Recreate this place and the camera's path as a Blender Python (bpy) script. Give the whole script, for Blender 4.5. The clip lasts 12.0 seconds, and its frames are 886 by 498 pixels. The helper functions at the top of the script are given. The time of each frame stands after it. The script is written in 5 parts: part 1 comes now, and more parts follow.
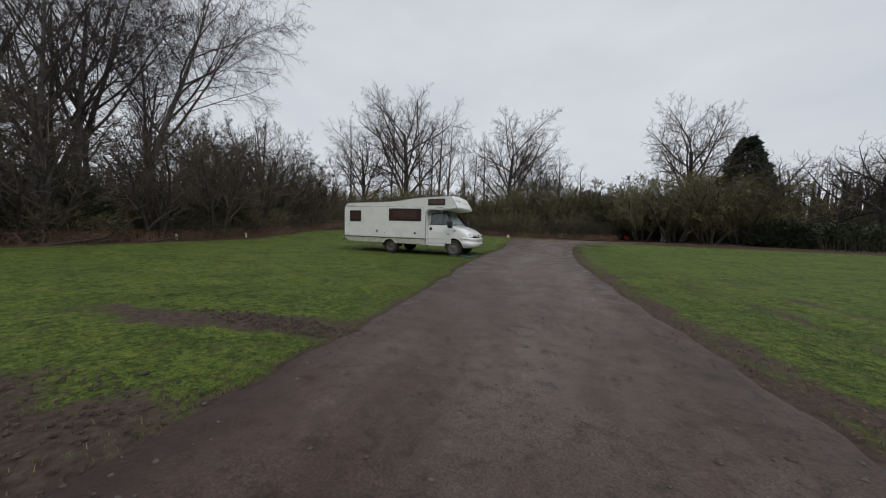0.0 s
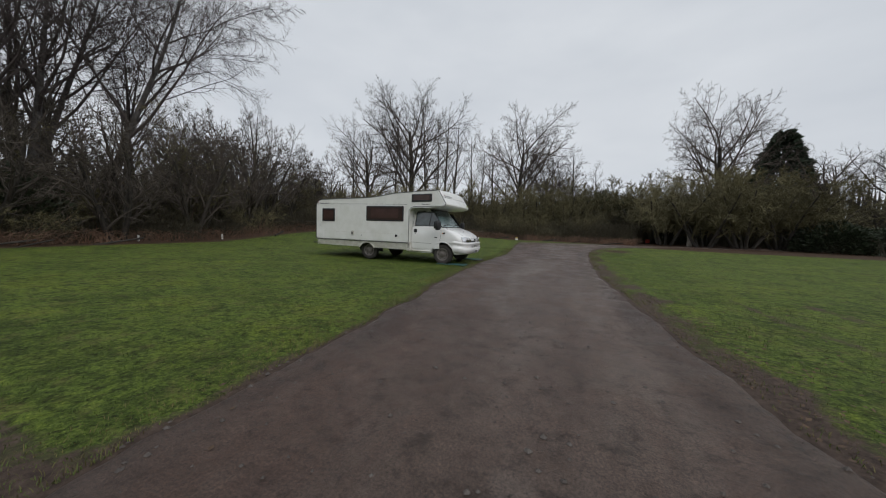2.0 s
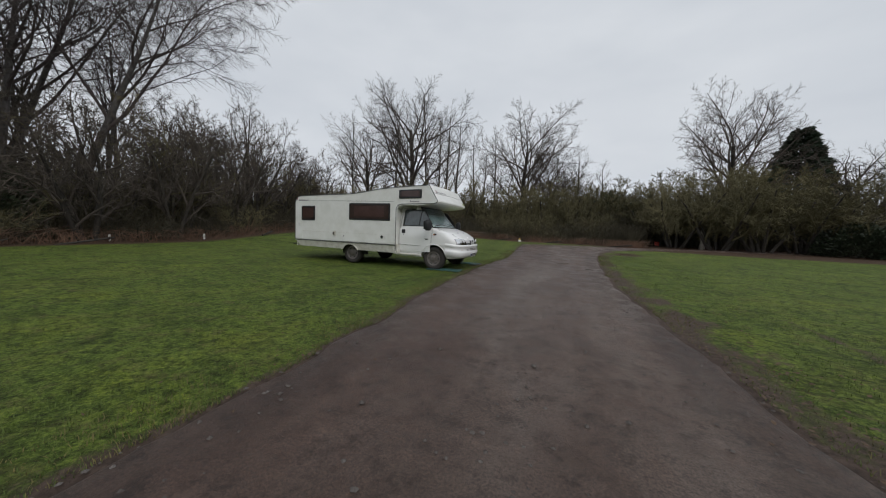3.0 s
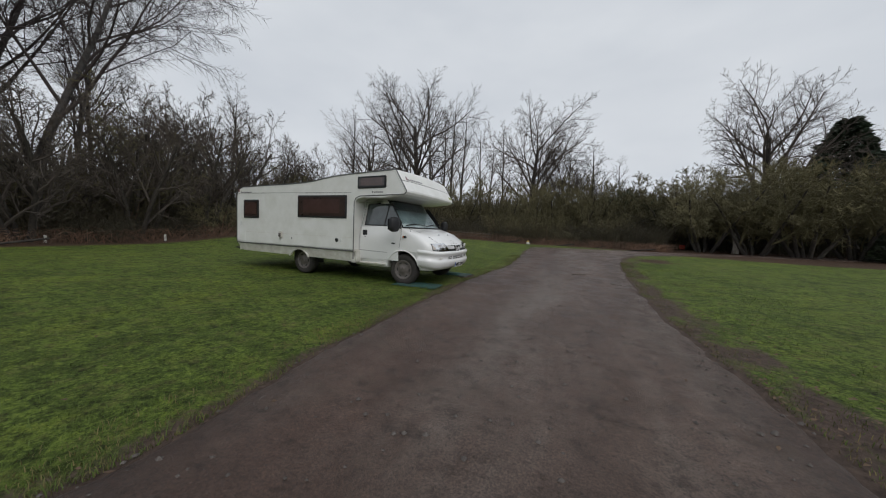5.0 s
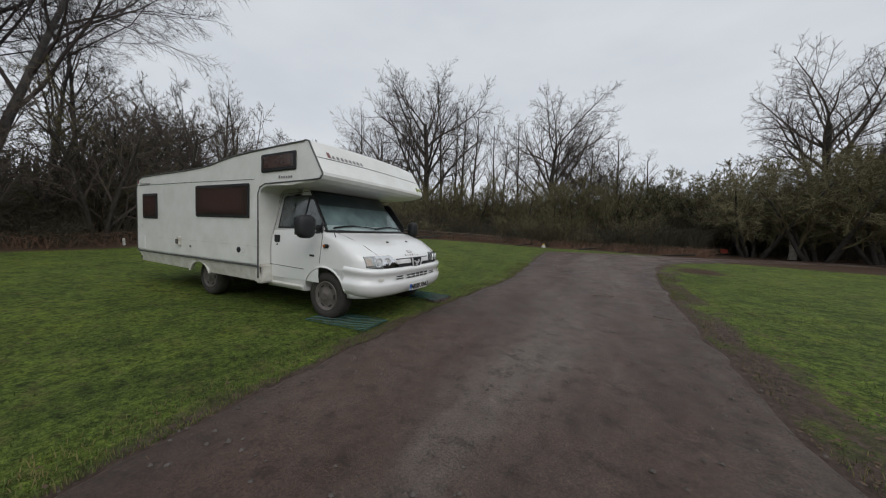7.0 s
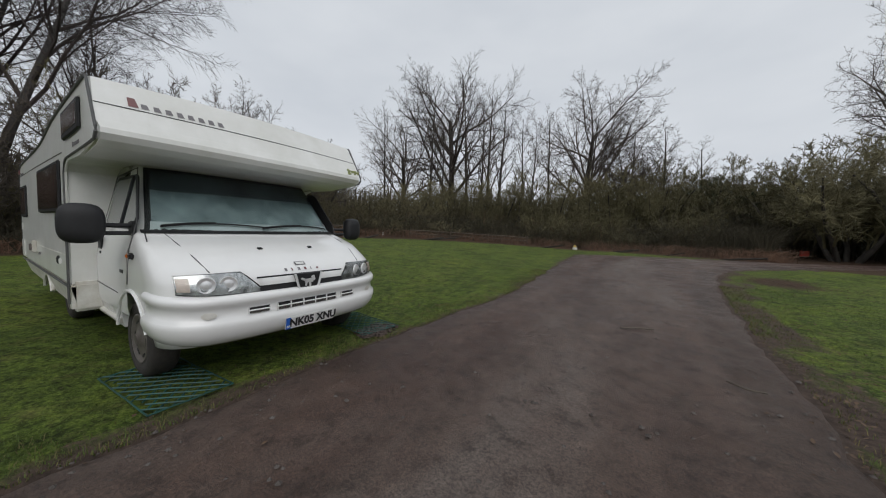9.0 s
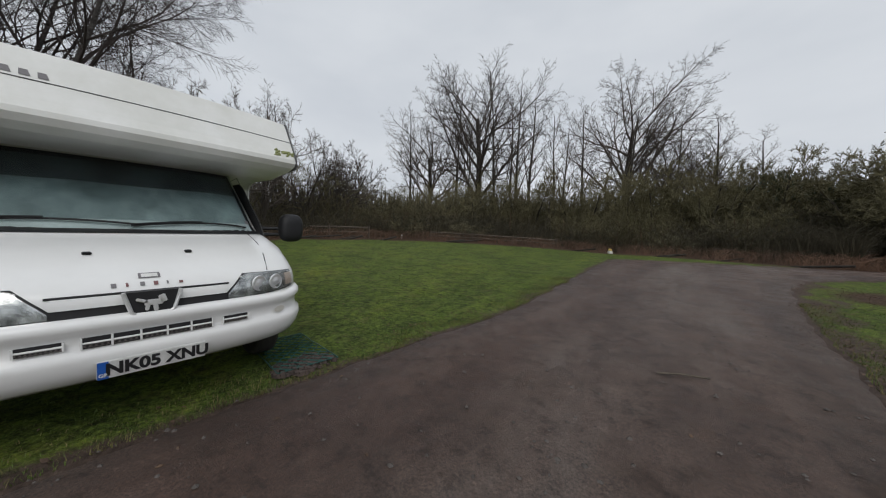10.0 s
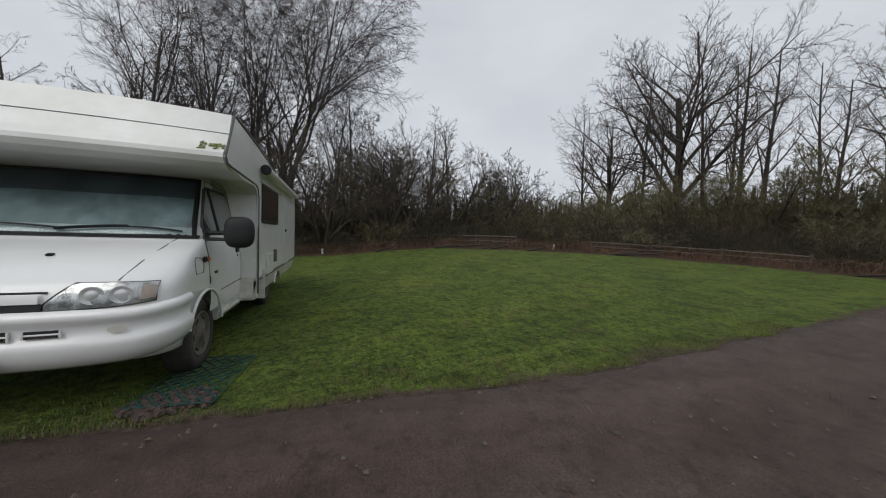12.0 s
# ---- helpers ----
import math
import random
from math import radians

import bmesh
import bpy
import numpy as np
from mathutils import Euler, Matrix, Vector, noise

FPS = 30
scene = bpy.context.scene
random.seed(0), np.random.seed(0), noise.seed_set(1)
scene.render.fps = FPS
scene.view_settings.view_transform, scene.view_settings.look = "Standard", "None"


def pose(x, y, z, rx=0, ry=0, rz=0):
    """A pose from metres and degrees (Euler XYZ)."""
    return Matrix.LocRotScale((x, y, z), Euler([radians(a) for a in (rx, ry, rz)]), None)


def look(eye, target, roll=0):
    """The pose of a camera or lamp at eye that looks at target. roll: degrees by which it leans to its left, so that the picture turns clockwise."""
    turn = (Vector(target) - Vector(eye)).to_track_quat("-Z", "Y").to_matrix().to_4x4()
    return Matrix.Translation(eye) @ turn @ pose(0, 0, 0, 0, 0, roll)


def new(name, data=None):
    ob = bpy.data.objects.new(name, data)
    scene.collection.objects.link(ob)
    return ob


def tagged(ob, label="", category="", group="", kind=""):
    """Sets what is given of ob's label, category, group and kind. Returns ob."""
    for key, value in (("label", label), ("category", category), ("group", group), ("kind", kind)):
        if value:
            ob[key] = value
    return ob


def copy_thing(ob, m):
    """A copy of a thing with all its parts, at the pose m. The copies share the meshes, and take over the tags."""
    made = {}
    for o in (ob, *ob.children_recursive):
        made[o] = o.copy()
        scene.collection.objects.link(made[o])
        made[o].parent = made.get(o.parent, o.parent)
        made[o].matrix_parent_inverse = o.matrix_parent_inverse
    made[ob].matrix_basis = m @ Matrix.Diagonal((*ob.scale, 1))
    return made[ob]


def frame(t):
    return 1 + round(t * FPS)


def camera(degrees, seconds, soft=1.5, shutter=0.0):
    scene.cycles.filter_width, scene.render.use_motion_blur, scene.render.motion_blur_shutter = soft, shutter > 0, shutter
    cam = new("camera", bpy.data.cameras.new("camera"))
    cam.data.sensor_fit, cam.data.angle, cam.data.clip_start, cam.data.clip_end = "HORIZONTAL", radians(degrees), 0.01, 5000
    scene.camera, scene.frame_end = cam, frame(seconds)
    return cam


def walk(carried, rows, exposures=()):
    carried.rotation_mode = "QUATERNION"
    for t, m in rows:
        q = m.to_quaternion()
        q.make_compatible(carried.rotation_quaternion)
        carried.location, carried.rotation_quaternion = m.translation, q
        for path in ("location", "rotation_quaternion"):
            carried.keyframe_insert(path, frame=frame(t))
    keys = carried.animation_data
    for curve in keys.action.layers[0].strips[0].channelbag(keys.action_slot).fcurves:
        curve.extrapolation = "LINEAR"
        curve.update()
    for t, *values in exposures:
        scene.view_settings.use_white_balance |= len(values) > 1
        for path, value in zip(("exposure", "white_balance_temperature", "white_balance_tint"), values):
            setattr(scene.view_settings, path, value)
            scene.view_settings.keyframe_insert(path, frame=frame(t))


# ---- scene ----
cam = camera(108.9, 12.0, soft=1.1)

PATH = [
    (0, (2.797, -13.448, 1.217), (2.145, -11.563, 1.075), 1.59),
    (0.5, (2.785, -12.835, 1.214), (2.125, -10.953, 1.070), 1.67),
    (1, (2.785, -12.195, 1.223), (2.107, -10.319, 1.086), 1.68),
    (1.5, (2.809, -11.559, 1.228), (2.108, -9.691, 1.091), 1.79),
    (2, (2.789, -10.906, 1.236), (2.070, -9.044, 1.102), 1.82),
    (2.5, (2.780, -10.244, 1.235), (2.047, -8.388, 1.101), 1.88),
    (3, (2.648, -9.572, 1.237), (1.910, -7.717, 1.107), 2.13),
    (3.5, (2.503, -8.717, 1.241), (1.748, -6.869, 1.113), 2.05),
    (5.5, (2.454, -6.345, 1.267), (1.620, -4.531, 1.142), 2.35),
    (6, (2.386, -5.584, 1.289), (1.500, -3.795, 1.162), 2.05),
    (6.5, (2.399, -4.939, 1.318), (1.505, -3.154, 1.193), 2.06),
    (7, (2.421, -4.240, 1.337), (1.517, -2.460, 1.216), 2.18),
    (9, (2.559, -1.835, 1.341), (1.466, -0.165, 1.221), 1.70),
    (9.5, (2.484, -1.041, 1.310), (1.334, 0.591, 1.189), 1.32),
    (10, (2.519, -0.398, 1.323), (1.262, 1.154, 1.212), 1.68),
    (10.5, (2.672, 0.220, 1.330), (1.218, 1.590, 1.234), 1.48),
    (11, (2.632, 0.855, 1.322), (0.951, 1.935, 1.239), 1.79),
    (11.5, (2.584, 1.452, 1.321), (0.729, 2.195, 1.236), 1.85),
    (12, (2.523, 2.215, 1.334), (0.633, 2.864, 1.254), 1.80),
]
walk(cam, [(t, look(e, g, r)) for t, e, g, r in PATH])

# ---------- world, sun, exposure ----------
world = bpy.data.worlds.new("overcast_sky")
world.use_nodes = True
scene.world = world
wn, wl = world.node_tree.nodes, world.node_tree.links
wbg = wn["Background"]
sky = wn.new("ShaderNodeTexSky")
sky.sky_type = 'NISHITA'
sky.sun_disc = False
sky.sun_elevation = radians(38)
sky.sun_rotation = radians(130)
sky.air_density, sky.dust_density = 1.0, 4.0
wgrey = wn.new("ShaderNodeHueSaturation")
wgrey.inputs["Saturation"].default_value = 0.12
wl.new(sky.outputs[0], wgrey.inputs["Color"])
wco = wn.new("ShaderNodeTexCoord")
wno = wn.new("ShaderNodeTexNoise")
wno.inputs["Scale"].default_value = 2.2
wno.inputs["Detail"].default_value = 4
wmap = wn.new("ShaderNodeMapping")
wmap.inputs["Scale"].default_value = (1, 1, 2.6)
wl.new(wco.outputs["Generated"], wmap.inputs[0])
wl.new(wmap.outputs[0], wno.inputs["Vector"])
wramp = wn.new("ShaderNodeValToRGB")
wramp.color_ramp.elements[0].position, wramp.color_ramp.elements[0].color = 0.3, (5.0, 5.35, 5.85, 1)
wramp.color_ramp.elements[1].position, wramp.color_ramp.elements[1].color = 0.72, (6.1, 6.4, 6.8, 1)
wl.new(wno.outputs["Fac"], wramp.inputs[0])
wmix = wn.new("ShaderNodeMix")
wmix.data_type = 'RGBA'
wmix.inputs["Factor"].default_value = 0.9
wl.new(wgrey.outputs[0], wmix.inputs["A"])
wl.new(wramp.outputs[0], wmix.inputs["B"])
wl.new(wmix.outputs["Result"], wbg.inputs[0])
wbg.inputs[1].default_value = 0.118

sun_data = bpy.data.lights.new("sun", 'SUN')
sun_data.energy, sun_data.angle, sun_data.color = 0.85, radians(40), (1.0, 0.97, 0.93)
sun = new("sun", sun_data)
sun.matrix_world = look((0, 0, 0), (-0.5, 0.42, -0.75))
scene.view_settings.exposure = 0.0


# ---------- materials ----------
def mat(name, color, rough=0.6, metal=0.0, var=0.25, scale=8.0, bump=0.0, bscale=60.0, color2=None, spec=0.5, coat=0.0, trans=0.0, rand=0.0):
    m = bpy.data.materials.new(name)
    m.use_nodes = True
    n, l = m.node_tree.nodes, m.node_tree.links
    b = n["Principled BSDF"]
    b.inputs["Roughness"].default_value = rough
    b.inputs["Metallic"].default_value = metal
    b.inputs["Specular IOR Level"].default_value = spec
    b.inputs["Coat Weight"].default_value = coat
    b.inputs["Transmission Weight"].default_value = trans
    tc = n.new("ShaderNodeTexCoord")
    n1 = n.new("ShaderNodeTexNoise")
    n1.inputs["Scale"].default_value, n1.inputs["Detail"].default_value = scale, 6
    n1.inputs["Roughness"].default_value = 0.65
    l.new(tc.outputs["Object"], n1.inputs["Vector"])
    r = n.new("ShaderNodeValToRGB")
    c2 = color2 or tuple(c * (1 - var) for c in color)
    r.color_ramp.elements[0].position, r.color_ramp.elements[0].color = 0.32, (*c2, 1)
    r.color_ramp.elements[1].position, r.color_ramp.elements[1].color = 0.68, (*color, 1)
    l.new(n1.outputs["Fac"], r.inputs[0])
    out = r.outputs[0]
    if rand:
        oi = n.new("ShaderNodeObjectInfo")
        mr = n.new("ShaderNodeMapRange")
        mr.inputs[3].default_value, mr.inputs[4].default_value = 1 - rand, 1 + rand
        l.new(oi.outputs["Random"], mr.inputs[0])
        hv = n.new("ShaderNodeHueSaturation")
        l.new(mr.outputs[0], hv.inputs["Value"])
        l.new(out, hv.inputs["Color"])
        out = hv.outputs[0]
    l.new(out, b.inputs["Base Color"])
    if bump:
        n2 = n.new("ShaderNodeTexNoise")
        n2.inputs["Scale"].default_value, n2.inputs["Detail"].default_value = bscale, 5
        l.new(tc.outputs["Object"], n2.inputs["Vector"])
        bp = n.new("ShaderNodeBump")
        bp.inputs["Strength"].default_value, bp.inputs["Distance"].default_value = bump, 0.02
        l.new(n2.outputs["Fac"], bp.inputs["Height"])
        l.new(bp.outputs[0], b.inputs["Normal"])
    return m


def ground_material():
    """Short lawn that wears to mud and leaf litter by the 'soil' and 'litter' values of the sheet."""
    m = bpy.data.materials.new("lawn_and_soil")
    m.use_nodes = True
    n, l = m.node_tree.nodes, m.node_tree.links
    b = n["Principled BSDF"]
    b.inputs["Roughness"].default_value = 0.85
    b.inputs["Specular IOR Level"].default_value = 0.2
    geo = n.new("ShaderNodeNewGeometry")

    def noise_tex(scale, detail=6, rough=0.6):
        t = n.new("ShaderNodeTexNoise")
        t.inputs["Scale"].default_value, t.inputs["Detail"].default_value, t.inputs["Roughness"].default_value = scale, detail, rough
        l.new(geo.outputs["Position"], t.inputs["Vector"])
        return t.outputs["Fac"]

    def ramp(fac, stops):
        r = n.new("ShaderNodeValToRGB")
        els = r.color_ramp.elements
        while len(els) < len(stops):
            els.new(0.5)
        for e, (p, c) in zip(els, stops):
            e.position, e.color = p, (*c, 1)
        l.new(fac, r.inputs[0])
        return r.outputs[0]

    def mix(fac, a, c, kind='MIX'):
        x = n.new("ShaderNodeMix")
        x.data_type, x.blend_type = 'RGBA', kind
        if isinstance(fac, float):
            x.inputs["Factor"].default_value = fac
        else:
            l.new(fac, x.inputs["Factor"])
        l.new(a, x.inputs["A"])
        l.new(c, x.inputs["B"])
        return x.outputs["Result"]

    def math_node(op, a, c):
        x = n.new("ShaderNodeMath")
        x.operation, x.use_clamp = op, True
        for i, v in enumerate((a, c)):
            if isinstance(v, (int, float)):
                x.inputs[i].default_value = v
            else:
                l.new(v, x.inputs[i])
        return x.outputs[0]

    big = ramp(noise_tex(0.45, 5), [(0.3, (0.046, 0.074, 0.010)), (0.5, (0.078, 0.115, 0.016)), (0.7, (0.128, 0.147, 0.026))])
    fine = ramp(noise_tex(34, 9, 0.85), [(0.40, (0.011, 0.014, 0.004)), (0.5, (0.068, 0.110, 0.018)), (0.63, (0.21, 0.26, 0.065))])
    green = mix(0.66, big, fine)
    tuft = ramp(noise_tex(10, 9, 0.82), [(0.41, (0.22, 0.23, 0.18)), (0.5, (1, 1, 1)), (0.61, (1.55, 1.48, 1.25))])
    green = mix(0.85, green, tuft, 'MULTIPLY')
    mid = ramp(noise_tex(2.6, 8, 0.75), [(0.35, (0.44, 0.44, 0.38)), (0.5, (1, 1, 1)), (0.68, (1.28, 1.22, 1.1))])
    green = mix(0.85, green, mid, 'MULTIPLY')
    broad = ramp(noise_tex(0.8, 6, 0.7), [(0.36, (0.66, 0.66, 0.58)), (0.5, (1, 1, 1)), (0.64, (1.3, 1.15, 0.92))])
    green = mix(0.8, green, broad, 'MULTIPLY')
    bare = ramp(noise_tex(5.5, 9, 0.8), [(0.62, (0, 0, 0)), (0.72, (0.85, 0.85, 0.85))])
    earth = ramp(noise_tex(30, 5), [(0.35, (0.04, 0.03, 0.02)), (0.65, (0.11, 0.085, 0.05))])
    green = mix(bare, green, earth)
    dry = ramp(noise_tex(3.5, 8, 0.7), [(0.52, (0, 0, 0)), (0.68, (1, 1, 1))])
    straw = ramp(noise_tex(40, 5), [(0.35, (0.10, 0.085, 0.035)), (0.65, (0.22, 0.19, 0.075))])
    green = mix(math_node('MULTIPLY', dry, 0.42), green, straw)
    soil = ramp(noise_tex(14, 9, 0.7), [(0.3, (0.03, 0.021, 0.017)), (0.55, (0.085, 0.06, 0.048)), (0.75, (0.14, 0.105, 0.082))])
    litter = ramp(noise_tex(22, 9, 0.8), [(0.3, (0.018, 0.012, 0.009)), (0.52, (0.062, 0.038, 0.024)), (0.75, (0.15, 0.095, 0.055))])
    at = n.new("ShaderNodeAttribute")
    at.attribute_name = "soil"
    al = n.new("ShaderNodeAttribute")
    al.attribute_name = "litter"
    edge = noise_tex(7, 8, 0.75)
    ms = ramp(math_node('ADD', at.outputs["Fac"], math_node('SUBTRACT', edge, 0.5)), [(0.42, (0, 0, 0)), (0.6, (1, 1, 1))])
    ml = ramp(math_node('ADD', al.outputs["Fac"], math_node('SUBTRACT', edge, 0.5)), [(0.4, (0, 0, 0)), (0.62, (1, 1, 1))])
    col = mix(ms, green, soil)
    col = mix(ml, col, litter)
    l.new(col, b.inputs["Base Color"])
    bp = n.new("ShaderNodeBump")
    bp.inputs["Strength"].default_value, bp.inputs["Distance"].default_value = 0.7, 0.03
    l.new(noise_tex(45, 8, 0.8), bp.inputs["Height"])
    l.new(bp.outputs[0], b.inputs["Normal"])
    return m


def road_material():
    """Worn tarmac and packed grit with brown mud film, damp."""
    m = bpy.data.materials.new("muddy_tarmac")
    m.use_nodes = True
    n, l = m.node_tree.nodes, m.node_tree.links
    b = n["Principled BSDF"]
    geo = n.new("ShaderNodeNewGeometry")
    mp = n.new("ShaderNodeMapping")
    mp.inputs["Scale"].default_value = (1.0, 0.3, 1.0)
    l.new(geo.outputs["Position"], mp.inputs[0])

    def nt(scale, detail, rough, src):
        t = n.new("ShaderNodeTexNoise")
        t.inputs["Scale"].default_value, t.inputs["Detail"].default_value, t.inputs["Roughness"].default_value = scale, detail, rough
        l.new(src, t.inputs["Vector"])
        return t.outputs["Fac"]

    def rp(fac, stops):
        r = n.new("ShaderNodeValToRGB")
        els = r.color_ramp.elements
        while len(els) < len(stops):
            els.new(0.5)
        for e, (p, c) in zip(els, stops):
            e.position, e.color = p, (*c, 1)
        l.new(fac, r.inputs[0])
        return r.outputs[0]

    base = rp(nt(0.8, 7, 0.65, mp.outputs[0]), [(0.34, (0.054, 0.034, 0.027)), (0.5, (0.090, 0.063, 0.051)), (0.66, (0.122, 0.099, 0.086))])
    grit = rp(nt(70, 7, 0.85, geo.outputs["Position"]), [(0.38, (0.18, 0.16, 0.15)), (0.5, (0.95, 0.92, 0.9)), (0.68, (2.1, 2.05, 2.0))])
    blot = rp(nt(5.5, 9, 0.85, geo.outputs["Position"]), [(0.40, (0.34, 0.30, 0.27)), (0.48, (0.98, 0.97, 0.96)), (0.58, (1.1, 1.1, 1.1)), (0.66, (1.7, 1.68, 1.62))])
    at = n.new("ShaderNodeAttribute")
    at.attribute_name = "across"
    warp = n.new("ShaderNodeMath")
    warp.operation = 'MULTIPLY_ADD'
    warp.inputs[1].default_value = 0.22
    l.new(nt(0.9, 5, 0.6, mp.outputs[0]), warp.inputs[0])
    l.new(at.outputs["Fac"], warp.inputs[2])
    # wheel tracks and gravel crown; bright sky sheen painted into the right side
    tracks_sheen = rp(warp.outputs[0], [(0.10, (0.62, 0.55, 0.52)), (0.26, (1.0, 0.86, 0.80)), (0.40, (0.86, 0.73, 0.68)), (0.54, (1.18, 1.18, 1.18)), (0.66, (1.25, 1.26, 1.27)), (0.80, (1.08, 1.02, 0.98)), (0.94, (1.22, 1.15, 1.10)), (1.0, (0.85, 0.78, 0.72))])
    xl = n.new("ShaderNodeMix")
    xl.data_type, xl.blend_type = 'RGBA', 'MULTIPLY'
    xl.inputs["Factor"].default_value = 0.9
    l.new(base, xl.inputs["A"])
    l.new(tracks_sheen, xl.inputs["B"])
    base = xl.outputs["Result"]
    x1 = n.new("ShaderNodeMix")
    x1.data_type, x1.blend_type = 'RGBA', 'MULTIPLY'
    x1.inputs["Factor"].default_value = 0.8
    l.new(base, x1.inputs["A"])
    l.new(grit, x1.inputs["B"])
    x2 = n.new("ShaderNodeMix")
    x2.data_type, x2.blend_type = 'RGBA', 'MULTIPLY'
    x2.inputs["Factor"].default_value = 0.8
    l.new(x1.outputs["Result"], x2.inputs["A"])
    l.new(blot, x2.inputs["B"])
    l.new(x2.outputs["Result"], b.inputs["Base Color"])
    wet = rp(nt(1.6, 5, 0.6, geo.outputs["Position"]), [(0.36, (0.30, 0.30, 0.30)), (0.6, (0.66, 0.66, 0.66))])
    l.new(wet, b.inputs["Roughness"])
    b.inputs["Specular IOR Level"].default_value = 0.5
    bp = n.new("ShaderNodeBump")
    bp.inputs["Strength"].default_value, bp.inputs["Distance"].default_value = 0.8, 0.03
    l.new(nt(38, 9, 0.8, geo.outputs["Position"]), bp.inputs["Height"])
    l.new(bp.outputs[0], b.inputs["Normal"])
    return m


M_GROUND, M_ROAD = ground_material(), road_material()
M_WHITE = mat("grimy_white_paint", (0.81, 0.81, 0.79), 0.28, scale=2.5, color2=(0.70, 0.70, 0.66), coat=0.3)
M_CAB = mat("white_cab_paint", (0.82, 0.82, 0.81), 0.22, var=0.05, scale=3, coat=0.5)
M_SKIRT = mat("dirty_white_skirt", (0.74, 0.73, 0.69), 0.45, scale=5, color2=(0.52, 0.49, 0.43))
M_TRIM = mat("grey_trim", (0.10, 0.10, 0.10), 0.5, scale=20)
M_BLACK = mat("black_plastic", (0.013, 0.013, 0.015), 0.6, scale=30, bump=0.1, bscale=300)
M_RUBBER = mat("tyre_rubber", (0.028, 0.026, 0.025), 0.8, scale=25, color2=(0.05, 0.043, 0.038), bump=0.3, bscale=90)
M_RIM = mat("dusty_grey_wheel_trim", (0.20, 0.18, 0.17), 0.5, metal=0.3, scale=12, color2=(0.11, 0.095, 0.085))
M_ACRYL = mat("smoked_acrylic", (0.035, 0.024, 0.022), 0.12, scale=4, color2=(0.05, 0.033, 0.028), coat=0.6)
M_GLASSDARK = mat("tinted_side_glass", (0.06, 0.078, 0.082), 0.06, scale=3, color2=(0.025, 0.032, 0.035), coat=1.0)
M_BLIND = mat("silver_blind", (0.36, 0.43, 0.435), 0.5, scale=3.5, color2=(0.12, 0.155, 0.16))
M_CHROME = mat("chrome", (0.75, 0.75, 0.76), 0.12, metal=1.0, var=0.05)
M_REFLECTOR = mat("lamp_reflector", (0.74, 0.75, 0.74), 0.22, metal=0.8, scale=16, color2=(0.20, 0.21, 0.21))
M_EMBLEM = mat("satin_chrome", (0.82, 0.82, 0.83), 0.34, metal=0.5, var=0.05)
M_ORANGE = mat("amber_plastic", (0.55, 0.16, 0.03), 0.3, scale=20)
M_PLATE = mat("white_plate", (0.78, 0.78, 0.76), 0.35, scale=10)
M_BLUE = mat("blue_plate_band", (0.02, 0.12, 0.5), 0.4)
M_INK = mat("black_ink", (0.015, 0.015, 0.017), 0.5)
M_DECAL = mat("faded_grey_decal", (0.20, 0.19, 0.20), 0.5)
M_DECALRED = mat("faded_red_decal", (0.22, 0.10, 0.10), 0.5)
M_BARK = mat("dark_bark", (0.062, 0.053, 0.042), 0.9, scale=6, color2=(0.026, 0.022, 0.019), bump=0.6, bscale=25, rand=0.25)
M_BARKB = mat("birch_bark", (0.10, 0.09, 0.085), 0.85, scale=5, color2=(0.04, 0.036, 0.034), bump=0.5, bscale=20)
M_TWIG = mat("bare_twigs", (0.092, 0.074, 0.06), 0.9, scale=0.6, color2=(0.052, 0.043, 0.036), rand=0.25)
M_TWIGB = mat("birch_twigs", (0.066, 0.05, 0.047), 0.9, scale=0.6, color2=(0.042, 0.033, 0.031))
M_TWIGG = mat("lichened_twigs", (0.150, 0.130, 0.062), 0.9, scale=0.5, color2=(0.082, 0.074, 0.038), rand=0.2)
M_FIR = mat("fir_needles", (0.036, 0.056, 0.028), 0.85, scale=2, color2=(0.020, 0.034, 0.018))
M_HOLLY = mat("evergreen_leaves", (0.036, 0.052, 0.022), 0.5, scale=1.5, color2=(0.018, 0.026, 0.013), rand=0.25)
M_BRUSH = mat("dead_brush", (0.19, 0.11, 0.07), 0.95, scale=0.7, color2=(0.075, 0.048, 0.034), rand=0.2)
M_BRAMBLE = mat("dark_undergrowth", (0.06, 0.05, 0.029), 0.95, scale=0.5, color2=(0.03, 0.027, 0.016), rand=0.2)
M_GRASS = mat("grass_blades", (0.098, 0.140, 0.024), 0.8, scale=1.3, color2=(0.052, 0.085, 0.012))
M_STRAW = mat("dry_grass", (0.20, 0.165, 0.06), 0.85, scale=1.5, color2=(0.08, 0.08, 0.028))
M_LEAF = mat("fallen_leaves", (0.13, 0.08, 0.045), 0.8, scale=3, color2=(0.05, 0.03, 0.02))
M_STONE = mat("grit_stones", (0.125, 0.11, 0.10), 0.9, scale=4, color2=(0.055, 0.045, 0.04), bump=0.3)
M_MATG = mat("green_plastic_mesh", (0.010, 0.085, 0.075), 0.5, scale=8, color2=(0.014, 0.04, 0.034))
M_CLOD = mat("churned_earth", (0.09, 0.064, 0.054), 0.95, scale=18, color2=(0.035, 0.026, 0.022), bump=0.8, bscale=40)
M_POSTW = mat("white_painted_post", (0.62, 0.62, 0.58), 0.6, scale=9, color2=(0.42, 0.42, 0.38))
M_WOOD = mat("weathered_wood", (0.13, 0.105, 0.08), 0.9, scale=7, color2=(0.06, 0.05, 0.04), bump=0.4, bscale=30)
M_RED = mat("red_plastic", (0.55, 0.05, 0.025), 0.45, scale=8)
